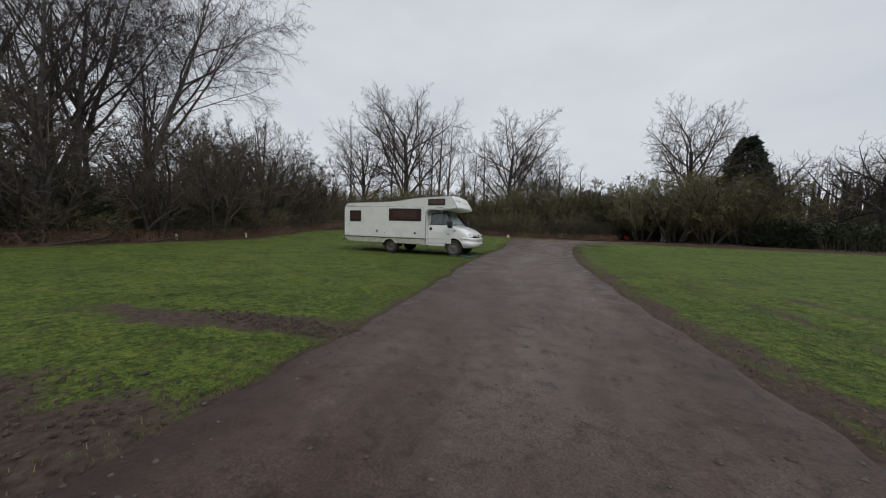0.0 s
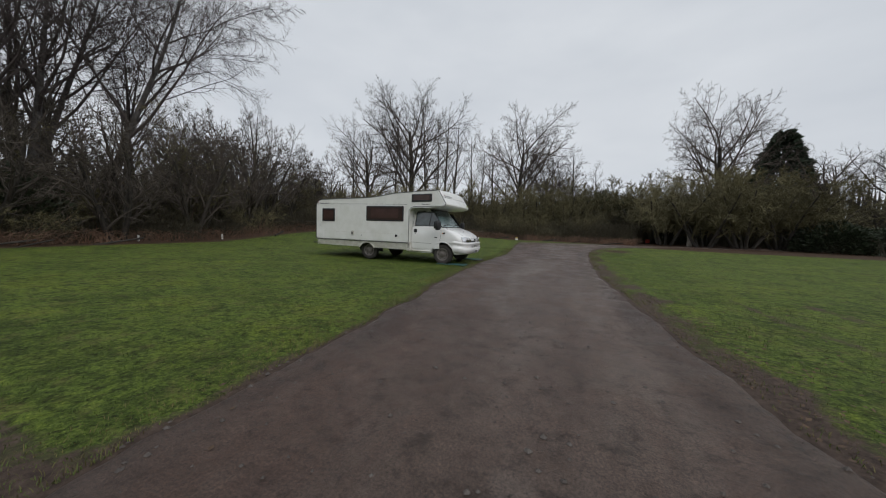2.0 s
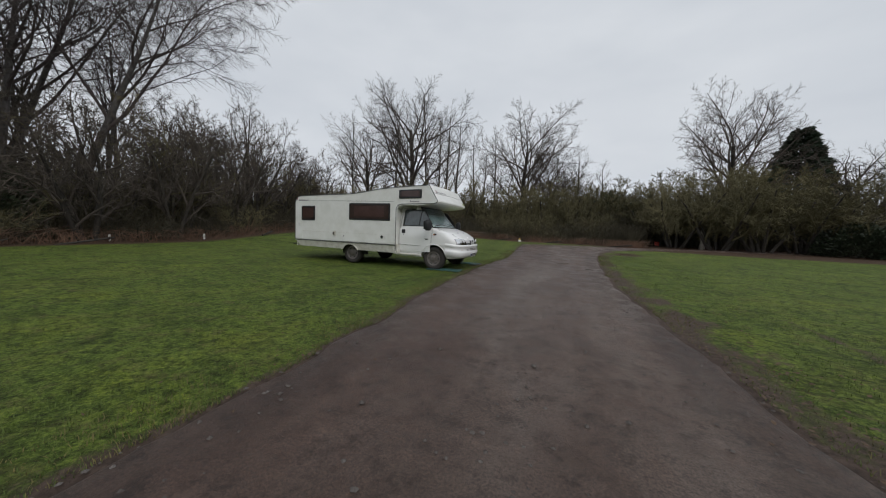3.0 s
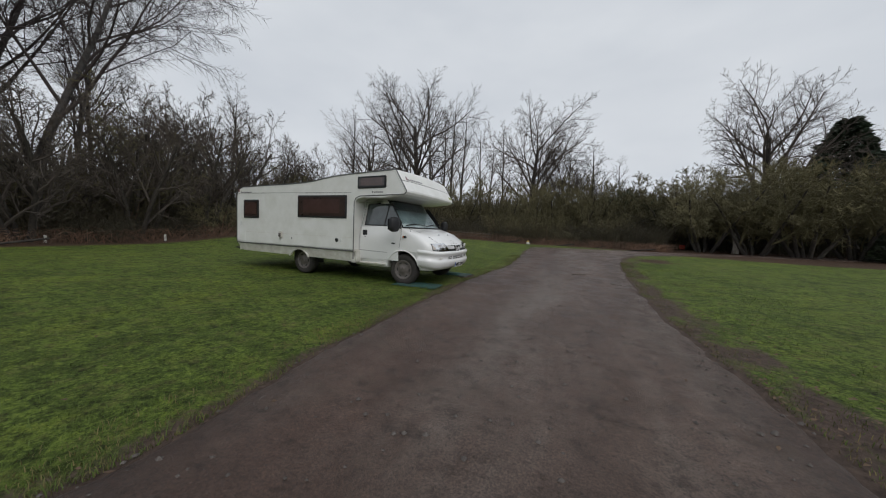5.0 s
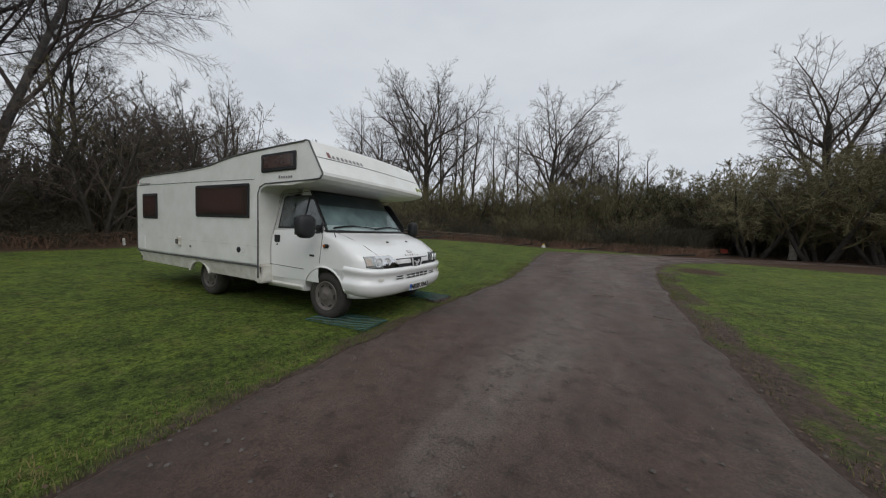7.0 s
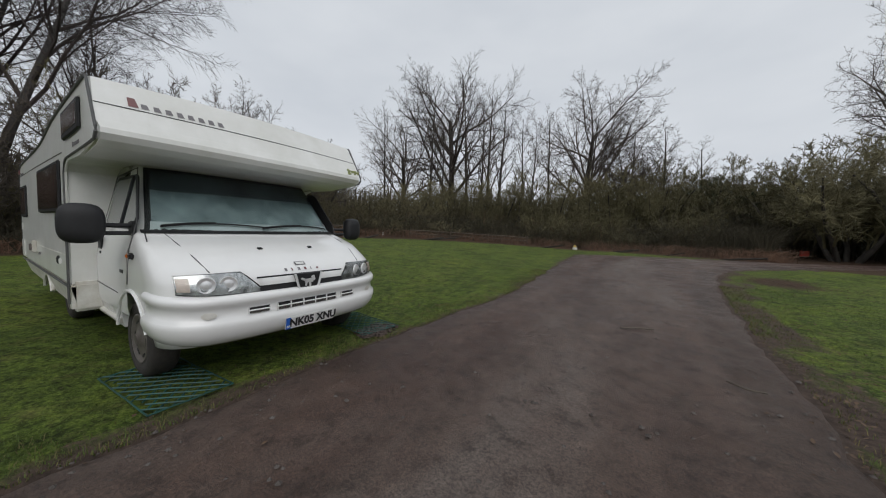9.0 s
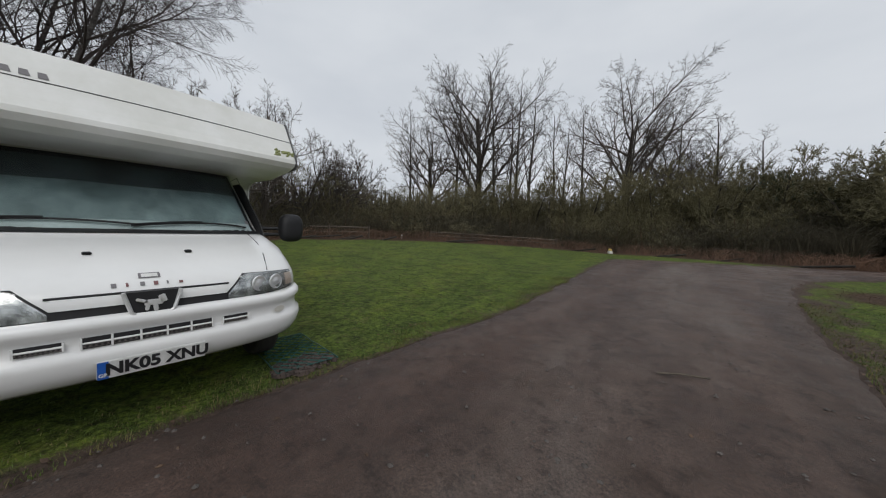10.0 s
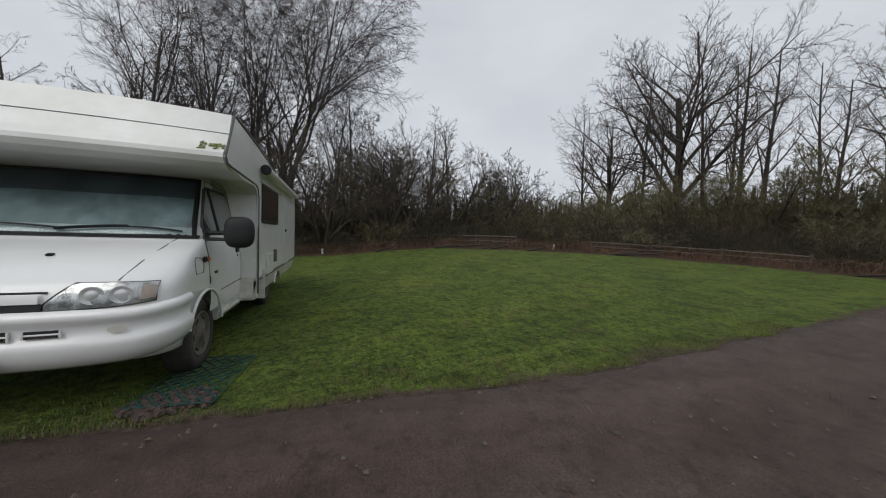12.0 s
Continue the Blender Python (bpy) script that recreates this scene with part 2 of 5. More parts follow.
M_YELLOW = mat("yellow_plastic", (0.6, 0.42, 0.08), 0.45, scale=8)
M_PALE = mat("pale_trunk", (0.42, 0.38, 0.33), 0.85, scale=5, color2=(0.20, 0.17, 0.14), bump=0.4)
M_FAR = mat("far_woodland", (0.07, 0.06, 0.05), 1.0, scale=0.25, color2=(0.038, 0.033, 0.028))


# ---------- mesh helpers ----------
def make(name, verts, faces, material, parent=None, label="", smooth=False):
    me = bpy.data.meshes.new(name)
    me.from_pydata([tuple(v) for v in verts], [], [tuple(f) for f in faces])
    me.materials.append(material)
    if smooth:
        me.polygons.foreach_set("use_smooth", [True] * len(me.polygons))
    me.update()
    ob = new(name, me)
    if parent is not None:
        ob.parent = parent
    if label:
        ob["label"] = label
    return ob


def part(name, bm, material, parent=None, label="", smooth=False):
    me = bpy.data.meshes.new(name)
    bmesh.ops.recalc_face_normals(bm, faces=bm.faces)
    bm.to_mesh(me)
    bm.free()
    me.materials.append(material)
    if smooth:
        me.polygons.foreach_set("use_smooth", [True] * len(me.polygons))
    ob = new(name, me)
    if parent is not None:
        ob.parent = parent
    if label:
        ob["label"] = label
    return ob


def block(size, m=None, bevel=0.0, bm=None, seg=2):
    """A box of that size round the pose m, its edges rounded."""
    bm = bm or bmesh.new()
    tmp = bmesh.new()
    bmesh.ops.create_cube(tmp, size=1.0, matrix=Matrix.Diagonal((*size, 1)))
    if bevel:
        bmesh.ops.bevel(tmp, geom=tmp.edges[:], offset=bevel, segments=seg, affect='EDGES')
    bmesh.ops.transform(tmp, matrix=m or Matrix(), verts=tmp.verts)
    me = bpy.data.meshes.new("tmp")
    tmp.to_mesh(me)
    tmp.free()
    bm.from_mesh(me)
    bpy.data.meshes.remove(me)
    return bm


def lathe(profile, m=None, n=32, bm=None):
    """Rings of (radius, height) round z."""
    bm = bm or bmesh.new()
    m = m or Matrix()
    rings = []
    for r, z in profile:
        rings.append([bm.verts.new(m @ Vector((r * math.cos(2 * math.pi * k / n), r * math.sin(2 * math.pi * k / n), z))) for k in range(n)])
    for a, b in zip(rings, rings[1:]):
        for k in range(n):
            bm.faces.new((a[k], a[(k + 1) % n], b[(k + 1) % n], b[k]))
    for ring in (rings[0], rings[-1]):
        bm.faces.new(ring)
    return bm


def tube_into(verts, faces, pts, radii, sides):
    """A tapered tube along pts, appended to the lists."""
    base = len(verts)
    for i, p in enumerate(pts):
        d = (pts[min(i + 1, len(pts) - 1)] - pts[max(i - 1, 0)])
        d = d.normalized() if d.length > 1e-9 else Vector((0, 0, 1))
        a = d.cross(Vector((0.31, 0.17, 0.93)))
        a = a.normalized() if a.length > 1e-4 else Vector((1, 0, 0))
        b = d.cross(a)
        for k in range(sides):
            w = 2 * math.pi * k / sides
            verts.append(p + (a * math.cos(w) + b * math.sin(w)) * radii[i])
    for i in range(len(pts) - 1):
        for k in range(sides):
            q = base + i * sides
            faces.append((q + k, q + (k + 1) % sides, q + sides + (k + 1) % sides, q + sides + k))


def rod(pts, r, material, name, parent=None, label="", sides=6):
    v, f = [], []
    pts = [Vector(p) for p in pts]
    tube_into(v, f, pts, [r] * len(pts), sides)
    n = len(pts)
    f.append(tuple(range(sides)))
    f.append(tuple(range((n - 1) * sides, n * sides)))
    return make(name, v, f, material, parent, label)


def glide(pts, n):
    """Catmull-Rom through pts, n steps a span."""
    out = []
    p = [np.array(q, float) for q in pts]
    p = [2 * p[0] - p[1]] + p + [2 * p[-1] - p[-2]]
    for i in range(1, len(p) - 2):
        for k in range(n):
            t = k / n
            out.append(0.5 * (2 * p[i] + (p[i + 1] - p[i - 1]) * t + (2 * p[i - 1] - 5 * p[i] + 4 * p[i + 1] - p[i + 2]) * t * t
                              + (3 * p[i] - p[i - 1] - 3 * p[i + 1] + p[i + 2]) * t ** 3))
    out.append(p[-2])
    return np.array(out)


# ---------- the ground ----------
def rise(x, y):
    """The height of the ground: level round the vehicle, climbing gently beyond."""
    s = y - 1.5
    g = 0.5 * (s + math.sqrt(s * s + 4))
    h = 0.42 * (1 - math.exp(-0.016 * g / 0.42)) - 0.0085
    w = max(0.0, min(13.0, -x - 2))
    k = min(1.0, max(0.0, y / 9))
    return h + w * (0.006 + 0.042 * k * k * (3 - 2 * k))


LEFT = [(1.3, -40), (0.75, -14), (0.6, -9.5), (0.42, -6.5), (0.15, -4), (-0.02, -1.2), (-0.05, 0.8), (0.02, 2.5), (0.12, 4.5), (-0.1, 7.5), (-0.45, 11.5), (-0.75, 15.5), (-0.3, 17.6), (5, 19.2), (9, 20.6), (20, 26), (60, 42)]
RIGHT = [(4.7, -40), (4.65, -14), (4.5, -10.3), (4.2, -7.3), (3.95, -4.2), (3.75, -1.2), (3.72, 1.5), (3.8, 4.5), (3.95, 7.5), (4.3, 10.5), (4.8, 12.8), (5.9, 14.8), (8, 16.8), (10.8, 19), (15, 20.6), (24, 24), (60, 38)]
LC, RC = glide(LEFT, 24), glide(RIGHT, 24)


def ragged(c, amp, seed):
    out = c.copy()
    for i in range(len(c)):
        q = Vector((c[i][0] * 1.3 + seed, c[i][1] * 1.3, seed))
        out[i][0] += amp * (noise.noise(q) + 0.5 * noise.noise(q * 3.1))
    return out


LC, RC = ragged(LC, 0.09, 3.0), ragged(RC, 0.10, 9.0)
nv = 60
rv, rf = [], []
for a, b in zip(LC, RC):
    for k in range(nv + 1):
        u = k / nv
        x, y = a[0] + (b[0] - a[0]) * u, a[1] + (b[1] - a[1]) * u
        crown = 0.016 * (1 - (2 * u - 1) ** 2) + 0.012 * noise.noise(Vector((x * 1.7, y * 0.8, 0))) + 0.009 * noise.noise(Vector((x * 6, y * 5, 4))) - 0.014 * (math.exp(-((u - 0.27) / 0.07) ** 2) + math.exp(-((u - 0.74) / 0.07) ** 2))
        edge_drop = 0.03 if k in (0, nv) else 0.0
        rv.append((x, y, rise(x, y) + 0.018 + crown - edge_drop))
for i in range(len(LC) - 1):
    for k in range(nv):
        q = i * (nv + 1) + k
        rf.append((q, q + 1, q + nv + 2, q + nv + 1))
road = make("road", rv, rf, M_ROAD, smooth=True)
a = road.data.attributes.new("across", 'FLOAT', 'POINT')
a.data.foreach_set("value", [k / nv for _ in LC for k in range(nv + 1)])
tagged(road, "worn grey-brown tarmac lane with a damp muddy film", "road", kind="structure")


def lines(lo, hi, step, far, growth=1.22):
    a = list(np.arange(lo, hi + 1e-6, step))
    s, v = step, hi
    while v < far:
        s *= growth
        v += s
        a.append(v)
    s, v = step, lo
    while v > -far:
        s *= growth
        v -= s
        a.insert(0, v)
    return a


EDGE = [(-14.5, -60), (-14.8, -12), (-15.4, -4), (-15.0, 3), (-14.0, 9), (-12.0, 14.5), (-8.5, 18.5), (-4, 20.8), (1, 21.5), (5, 20.3), (8.2, 19.4), (12, 21.5)]
EDGER = [(7.5, 17.0), (9.5, 16.2), (13, 15.2), (21, 14.8), (27, 11.5), (40, 8), (80, 4)]
EC, ER = glide(EDGE, 14), glide(EDGER, 14)


def outside_left(x, y):
    """How far past the edge of the lawn (metres, negative on it)."""
    d = np.hypot(EC[:, 0] - x, EC[:, 1] - y)
    i = int(np.argmin(d))
    j, k = max(i - 1, 0), min(i + 1, len(EC) - 1)
    t = EC[k] - EC[j]
    side = t[0] * (y - EC[i][1]) - t[1] * (x - EC[i][0])
    return math.copysign(d[i], side)


def outside_right(x, y):
    if x < 6.5:
        return -5.0
    d = np.hypot(ER[:, 0] - x, ER[:, 1] - y)
    i = int(np.argmin(d))
    j, k = max(i - 1, 0), min(i + 1, len(ER) - 1)
    t = ER[k] - ER[j]
    side = t[0] * (y - ER[i][1]) - t[1] * (x - ER[i][0])
    return math.copysign(d[i], side)


def road_gap(x, y):
    """Distance outside the lane's edges (negative on it)."""
    i = int(np.argmin(np.hypot(LC[:, 0] - x, LC[:, 1] - y)))
    j = int(np.argmin(np.hypot(RC[:, 0] - x, RC[:, 1] - y)))
    dl, dr = math.hypot(LC[i][0] - x, LC[i][1] - y), math.hypot(RC[j][0] - x, RC[j][1] - y)
    w = math.hypot(LC[i][0] - RC[j][0], LC[i][1] - RC[j][1])
    d = min(dl, dr)
    return -d if dl < w and dr < w and max(dl, dr) < w + 0.02 else d


gx, gy = lines(-7, 9.5, 0.13, 300), lines(-14.5, 21, 0.14, 300)
gv, soil_v, litter_v = [], [], []
for y in gy:
    for x in gx:
        near = -8 < x < 14 and -20 < y < 24
        bumpy = 0.02 * noise.noise(Vector((x * 0.9, y * 0.9, 2))) + (0.012 * noise.noise(Vector((x * 4, y * 4, 7))) if near else 0)
        s = l = 0.0
        z = rise(x, y)
        if near:
            g = road_gap(x, y)
            if g < 0:
                bumpy = min(bumpy, 0.0) - 0.01
            s = max(0.0, 0.75 - max(g, 0) / (0.42 if x > 2 else 0.3))
            fringe = (0.66 - max(g, 0) / 1.9 + 0.42 * noise.noise(Vector((x * 2.6, y * 1.4, 6)))) if x > 2 else (0.6 - max(g, 0) / 0.75 + 0.3 * noise.noise(Vector((x * 2.2, y * 1.1, 6))))
            s = max(s, fringe)
            mud = math.hypot((x - 0.35) / 1.5, (y + 12.6) / 0.5)
            s = max(s, 0.78 - 0.34 * mud + 0.25 * noise.noise(Vector((x * 1.5, y * 3.5, 8))))
            strip = math.hypot((x + 0.6) / 2.0, (y + 10.5 - 0.2 * x + 0.08 * math.sin(x * 3)) / 0.26)
            s = max(s, 0.95 - 0.38 * strip + 0.2 * noise.noise(Vector((x * 3, y * 3, 1))))
            band = max(0.0, 0.52 - abs(g - 0.4) / 1.0) if x > 2 and -14.5 < y < 6 else 0.0
            s = max(s, 1.05 * band + 0.4 * noise.noise(Vector((x * 2, y * 0.9, 3))) if band > 0 else 0.0)
            for rx in (6.1, 7.3):
                rut = abs(x - rx - 0.25 * math.sin(y * 0.5)) / 0.16
                if rut < 2 and -10.5 < y < -3:
                    s = max(s, 0.52 - 0.2 * rut + 0.25 * noise.noise(Vector((x * 2, y * 2, 12))))
        if -80 < x < 90 and -80 < y < 90:
            o = max(outside_left(x, y) if y > -58 else -1, outside_right(x, y))
            if x > 6.5 and y > 17 or (x > 12 and y > 15.2):
                o = max(o, 1.0 if y > 15.5 else -1)
            l = max(0.0, min(1.0, 0.5 + o / 1.2))
        else:
            l = 1.0
        if near:
            lv = math.hypot((x - 5.7) / 0.7, (y - 10.8) / 1.2)
            l = max(l, 0.86 - 0.4 * lv)
        gv.append((x, y, z + bumpy))
        soil_v.append(min(1.0, s))
        litter_v.append(l)
nx = len(gx)
gf = [(j * nx + i, j * nx + i + 1, (j + 1) * nx + i + 1, (j + 1) * nx + i) for j in range(len(gy) - 1) for i in range(nx - 1)]
ground = make("ground", gv, gf, M_GROUND, smooth=True)
for key, vals in (("soil", soil_v), ("litter", litter_v)):
    a = ground.data.attributes.new(key, 'FLOAT', 'POINT')
    a.data.foreach_set("value", vals)
tagged(ground, "short green winter lawn with mud and leaf litter", "ground", kind="structure")


# ---------- the motorhome ----------
HW = 1.265          # half width of the living body
CW = 1.07           # half width of the cab
AXF, AXR, WR = -1.045, -3.93, 0.337   # axles and wheel radius
van = new("motorhome")
tagged(van, "white coachbuilt motorhome with overcab bed parked on grass", "motorhome")


def carve(ob, cuts):
    """Cut solid meshes out of ob's mesh."""
    for bm in cuts:
        bmesh.ops.recalc_face_normals(bm, faces=bm.faces)
        me = bpy.data.meshes.new("cut")
        bm.to_mesh(me)
        bm.free()
        cutter = new("cutter", me)
        md = ob.modifiers.new("cut", 'BOOLEAN')
        md.object, md.operation, md.solver = cutter, 'DIFFERENCE', 'EXACT'
        dg = bpy.context.evaluated_depsgraph_get()
        done = bpy.data.meshes.new_from_object(ob.evaluated_get(dg))
        ob.modifiers.clear()
        old = ob.data
        ob.data = done
        bpy.data.objects.remove(cutter)
        bpy.data.meshes.remove(old)


def arch_cut(x, r, z=0.345, y0=0.72, y1=1.6):
    out = []
    for s in (-1, 1):
        out.append(lathe([(r, 0), (r, y1 - y0)], pose(x, s * y0, z, -90 * s, 0, 0), 40))
    return out


SIDE = [(-6.2, 0.69), (-6.2, 1.93), (-6.17, 2.04), (-6.09, 2.13), (-5.95, 2.175), (-5.2, 2.20), (-4.3, 2.22), (-3.75, 2.245), (-3.45, 2.275), (-3.15, 2.325),
        (-2.8, 2.375), (-2.4, 2.405), (-1.8, 2.44), (-1.22, 2.465), (-1.14, 2.45), (-0.93, 2.10), (-0.885, 2.03), (-0.88, 1.99), (-0.92, 1.945), (-1.05, 1.91),
        (-1.5, 1.875), (-2.0, 1.885), (-2.13, 1.87), (-2.2, 1.80), (-2.22, 0.69)]


def living_body():
    bm = bmesh.new()
    n = 9
    cols = []
    for j in range(n):
        y = -HW + 2 * HW * j / (n - 1)
        u = 1 - (y / HW) ** 2
        col = []
        for x, z in SIDE:
            zz = z + (0.03 * u if z > 2.1 else 0)
            xx = x + (0.05 * u if x > -1.3 else 0)
            col.append(bm.verts.new((xx, y, zz)))
        cols.append(col)
    m = len(SIDE)
    for a, b in zip(cols, cols[1:]):
        for k in range(m):
            bm.faces.new((a[k], a[(k + 1) % m], b[(k + 1) % m], b[k]))
    bm.faces.new(cols[0])
    bm.faces.new(cols[-1])
    rim = [e for e in bm.edges if abs(abs(e.verts[0].co.y) - HW) < 1e-5 and abs(e.verts[0].co.y - e.verts[1].co.y) < 1e-5]
    bmesh.ops.bevel(bm, geom=rim, offset=0.022, segments=3, affect='EDGES')
    return bm


body = part("body", living_body(), M_WHITE, van, "grimy white aluminium and fibreglass living body")
# skirt under the body
sk = bmesh.new()
for s in (-1, 1):
    prof = [(-6.18, 0.665), (-6.0, 0.47), (-2.2, 0.44), (-2.2, 0.665)]
    for y0, y1 in ((HW - 0.01, HW - 0.05),):
        a = [sk.verts.new((x, s * (y0 - (0.05 if z < 0.6 else 0)), z)) for x, z in prof]
        b = [sk.verts.new((x, s * (y1 - (0.05 if z < 0.6 else 0)), z)) for x, z in prof]
        sk.faces.new(a)
        sk.faces.new(b)
        for k in range(4):
            sk.faces.new((a[k], a[(k + 1) % 4], b[(k + 1) % 4], b[k]))
block((0.05, 2.4, 0.2), pose(-6.16, 0, 0.57), 0.01, sk)
skirt = part("skirt", sk, M_SKIRT, van, "dirty off-white side skirt")
carve(skirt, arch_cut(AXR + 0.02, 0.36, 0.26, 1.0, 1.6))
for s in (-1, 1):
    part("fairing", block((0.16, 0.27, 0.30), pose(-2.25, s * 1.115, 0.565), 0.03), M_SKIRT, van, "moulded panel between body and cab step")
part("chassis", block((3.9, 1.5, 0.16), pose(-4.2, 0, 0.58), 0.02), M_BLACK, van)
part("step", block((0.28, 2.3, 0.035), pose(-6.28, 0, 0.52), 0.01), M_BLACK, van)

# edge and seam trims
for s in (-1, 1):
    y = s * (HW + 0.002)
    top = [(x, y, z - 0.012) for x, z in SIDE[1:14]]
    rod(top, 0.013, M_TRIM, "edge_trim", van)
    rod([(x + 0.0, y, z) for x, z in SIDE[13:19]] + [(-1.06, y, 1.935), (-2.05, y, 1.91), (-2.16, y, 1.87), (-2.21, y, 1.78), (-2.21, y, 0.5)], 0.011, M_TRIM, "edge_trim", van)
    rod([(-6.2, y, 0.678), (-2.22, y, 0.678)], 0.012, M_TRIM, "waist_trim", van)
    rod([(-6.19, y, 2.0), (-4.2, y, 2.0), (-2.3, y, 1.985)], 0.004, M_TRIM, "decal_line", van)
    rod([(-6.19, y - s * 0.002, 0.98), (-2.25, y - s * 0.002, 0.98)], 0.0035, M_SKIRT, "panel_seam", van)
    rod([(-6.195, y - s * 0.01, 0.7), (-6.205, y - s * 0.01, 1.93)], 0.014, M_TRIM, "edge_trim", van)


def caravan_window(x0, x1, z0, z1, s, lean=0.0):
    """A framed acrylic window with rounded corners on the side s."""
    w, h = x1 - x0, z1 - z0
    m = pose((x0 + x1) / 2, s * (HW + 0.008), (z0 + z1) / 2)
    if lean:
        m = m @ Matrix(((1, 0, 0, 0), (0, 1, 0, 0), (lean, 0, 1, 0), (0, 0, 0, 1)))
    fr = bmesh.new()
    block((w, 0.028, h), m, 0.013, fr, 3)
    win = part("window", fr, M_BLACK, van, "black rubber window frame")
    part("pane", block((w - 0.08, 0.012, h - 0.08), m @ pose(0, s * 0.012, 0), 0.005), M_ACRYL, win, "smoked acrylic pane with a blind behind")
    inner = part("blind", block((w * 0.74, 0.006, h * 0.62), m @ pose(0.0, s * 0.0165, 0.01), 0.002), mat("brown_blind", (0.075, 0.042, 0.036), 0.18, scale=5, coat=0.6), win)
    return win


caravan_window(-3.92, -2.41, 1.405, 1.93, -1)
caravan_window(-5.90, -5.31, 1.345, 1.83, -1)
caravan_window(-2.12, -1.37, 2.075, 2.335, -1, 0.02)
caravan_window(-3.62, -2.38, 1.44, 1.98, 1)

# small fittings on the near side
hk = part("hook_up_box", block((0.10, 0.045, 0.155), pose(-4.49, -HW - 0.02, 0.955), 0.008), M_SKIRT, van, "grey plastic service outlet")
part("cover", block((0.06, 0.03, 0.09), pose(-4.49, -HW - 0.05, 0.945), 0.006), M_RIM, hk)
part("vent_cap", lathe([(0.045, 0), (0.045, 0.012), (0.028, 0.02)], pose(-2.69, -HW, 0.905, 90, 0, 0), 24), M_BLACK, van, "round black heater cap")
part("catch", block((0.05, 0.02, 0.06), pose(-2.57, -HW - 0.008, 0.90), 0.006), M_PLATE, van)
part("catch", block((0.035, 0.02, 0.035), pose(-4.12, -HW - 0.008, 0.88), 0.006), M_DECAL, van)
part("locker_door", block((0.30, 0.012, 0.26), pose(-6.0, -HW - 0.004, 0.86), 0.004), M_WHITE, van)
part("vent", block((0.09, 0.012, 0.11), pose(-6.02, -HW - 0.006, 1.20), 0.004), M_PLATE, van)
part("marker_lamp", block((0.04, 0.02, 0.07), pose(-6.1, -HW - 0.008, 2.07), 0.006), M_DECALRED, van)


def bars(n, x, z, w, h, s, y, material, name, gap=0.35, slope=0.0):
    """Unreadable lettering as a row of plain strokes."""
    bm = bmesh.new()
    for k in range(n):
        hh = h * (1.35 if k == 0 else 1.0)
        block((w / n * (1 - gap), 0.003, hh), pose(x + w * (k + 0.5) / n, s * y, z + (hh - h) / 2 + slope * k), 0, bm)
    return part(name, bm, material, van)


bars(9, -6.02, 2.02, 0.42, 0.032, -1, HW + 0.004, M_DECAL, "lettering")
bars(6, -1.75, 1.99, 0.30, 0.03, -1, HW + 0.004, M_DECAL, "lettering")

# far-side fittings: awning, door, lockers
aw = part("awning", lathe([(0.02, 0), (0.058, 0.01), (0.058, 3.3), (0.02, 3.31)], pose(-5.55, HW + 0.075, 2.14, 0, 90, 0), 20), M_WHITE, van, "rolled white awning cassette")
part("end_cap", lathe([(0.066, 0), (0.066, 0.03), (0.03, 0.035)], pose(-2.27, HW + 0.075, 2.14, 0, 90, 0), 20), M_BLACK, aw)
for x in (-2.6, -4.0, -5.3):
    part("bracket", block((0.05, 0.07, 0.08), pose(x, HW + 0.025, 2.14), 0.006), M_PLATE, aw)
dr = part("entrance_door", block((0.62, 0.014, 1.48), pose(-4.75, HW + 0.005, 1.42), 0.006), M_WHITE, van, "white side entrance door")
part("handle", block((0.1, 0.03, 0.05), pose(-4.5, HW + 0.022, 1.35), 0.008), M_BLACK, dr)
part("locker_door", block((0.44, 0.03, 0.30), pose(-2.95, HW + 0.012, 0.84), 0.008), M_PLATE, van)
part("outlet", block((0.09, 0.05, 0.2), pose(-3.35, HW + 0.02, 0.93), 0.01), M_RIM, van)
part("mudflap", block((0.02, 0.16, 0.42), pose(-2.45, HW - 0.04, 0.6), 0.004), M_SKIRT, van)

# ---- cab: rings at rising heights, each a rounded nose with straight flanks ----
XF = [(0.36, -0.30), (0.74, -0.235), (0.86, -0.25), (0.92, -0.285), (0.98, -0.36), (1.11, -0.575), (1.20, -0.84), (1.255, -1.045), (1.45, -1.19), (1.65, -1.345), (1.85, -1.5), (1.90, -1.53)]
BW = [(0.36, 1.03), (0.60, 1.065), (0.95, 1.07), (1.12, 1.055), (1.25, 1.02), (1.28, 1.005), (1.60, 0.945), (1.90, 0.885)]


def lerp_table(tab, z):
    if z <= tab[0][0]:
        return tab[0][1]
    for (z0, a), (z1, b) in zip(tab, tab[1:]):
        if z <= z1:
            return a + (b - a) * (z - z0) / (z1 - z0)
    return tab[-1][1]


def cab_front(s, z, out=0.0):
    """The nose surface at s (-1..1 across) and height z, pushed outward by out."""
    b, xf = lerp_table(BW, z), lerp_table(XF, z)
    a = 0.44 if z < 0.95 else (0.30 if z > 1.22 else 0.44 - (z - 0.95) * 0.52)
    p = 3.4
    y = b * math.sin(s * math.pi / 2) if abs(s) <= 1 else 0
    q = abs(y / b)
    x = xf - a + a * max(0.0, 1 - q ** p) ** (1 / p)
    k = 0.5 if z > 0.9 else 0.1
    return Vector((x + out * (1 - q * 0.5), y * (1 + out * q / b), z + out * k))


def cab_side(x, z, s, out=0.0):
    return Vector((x, s * (lerp_table(BW, z) + out), z))


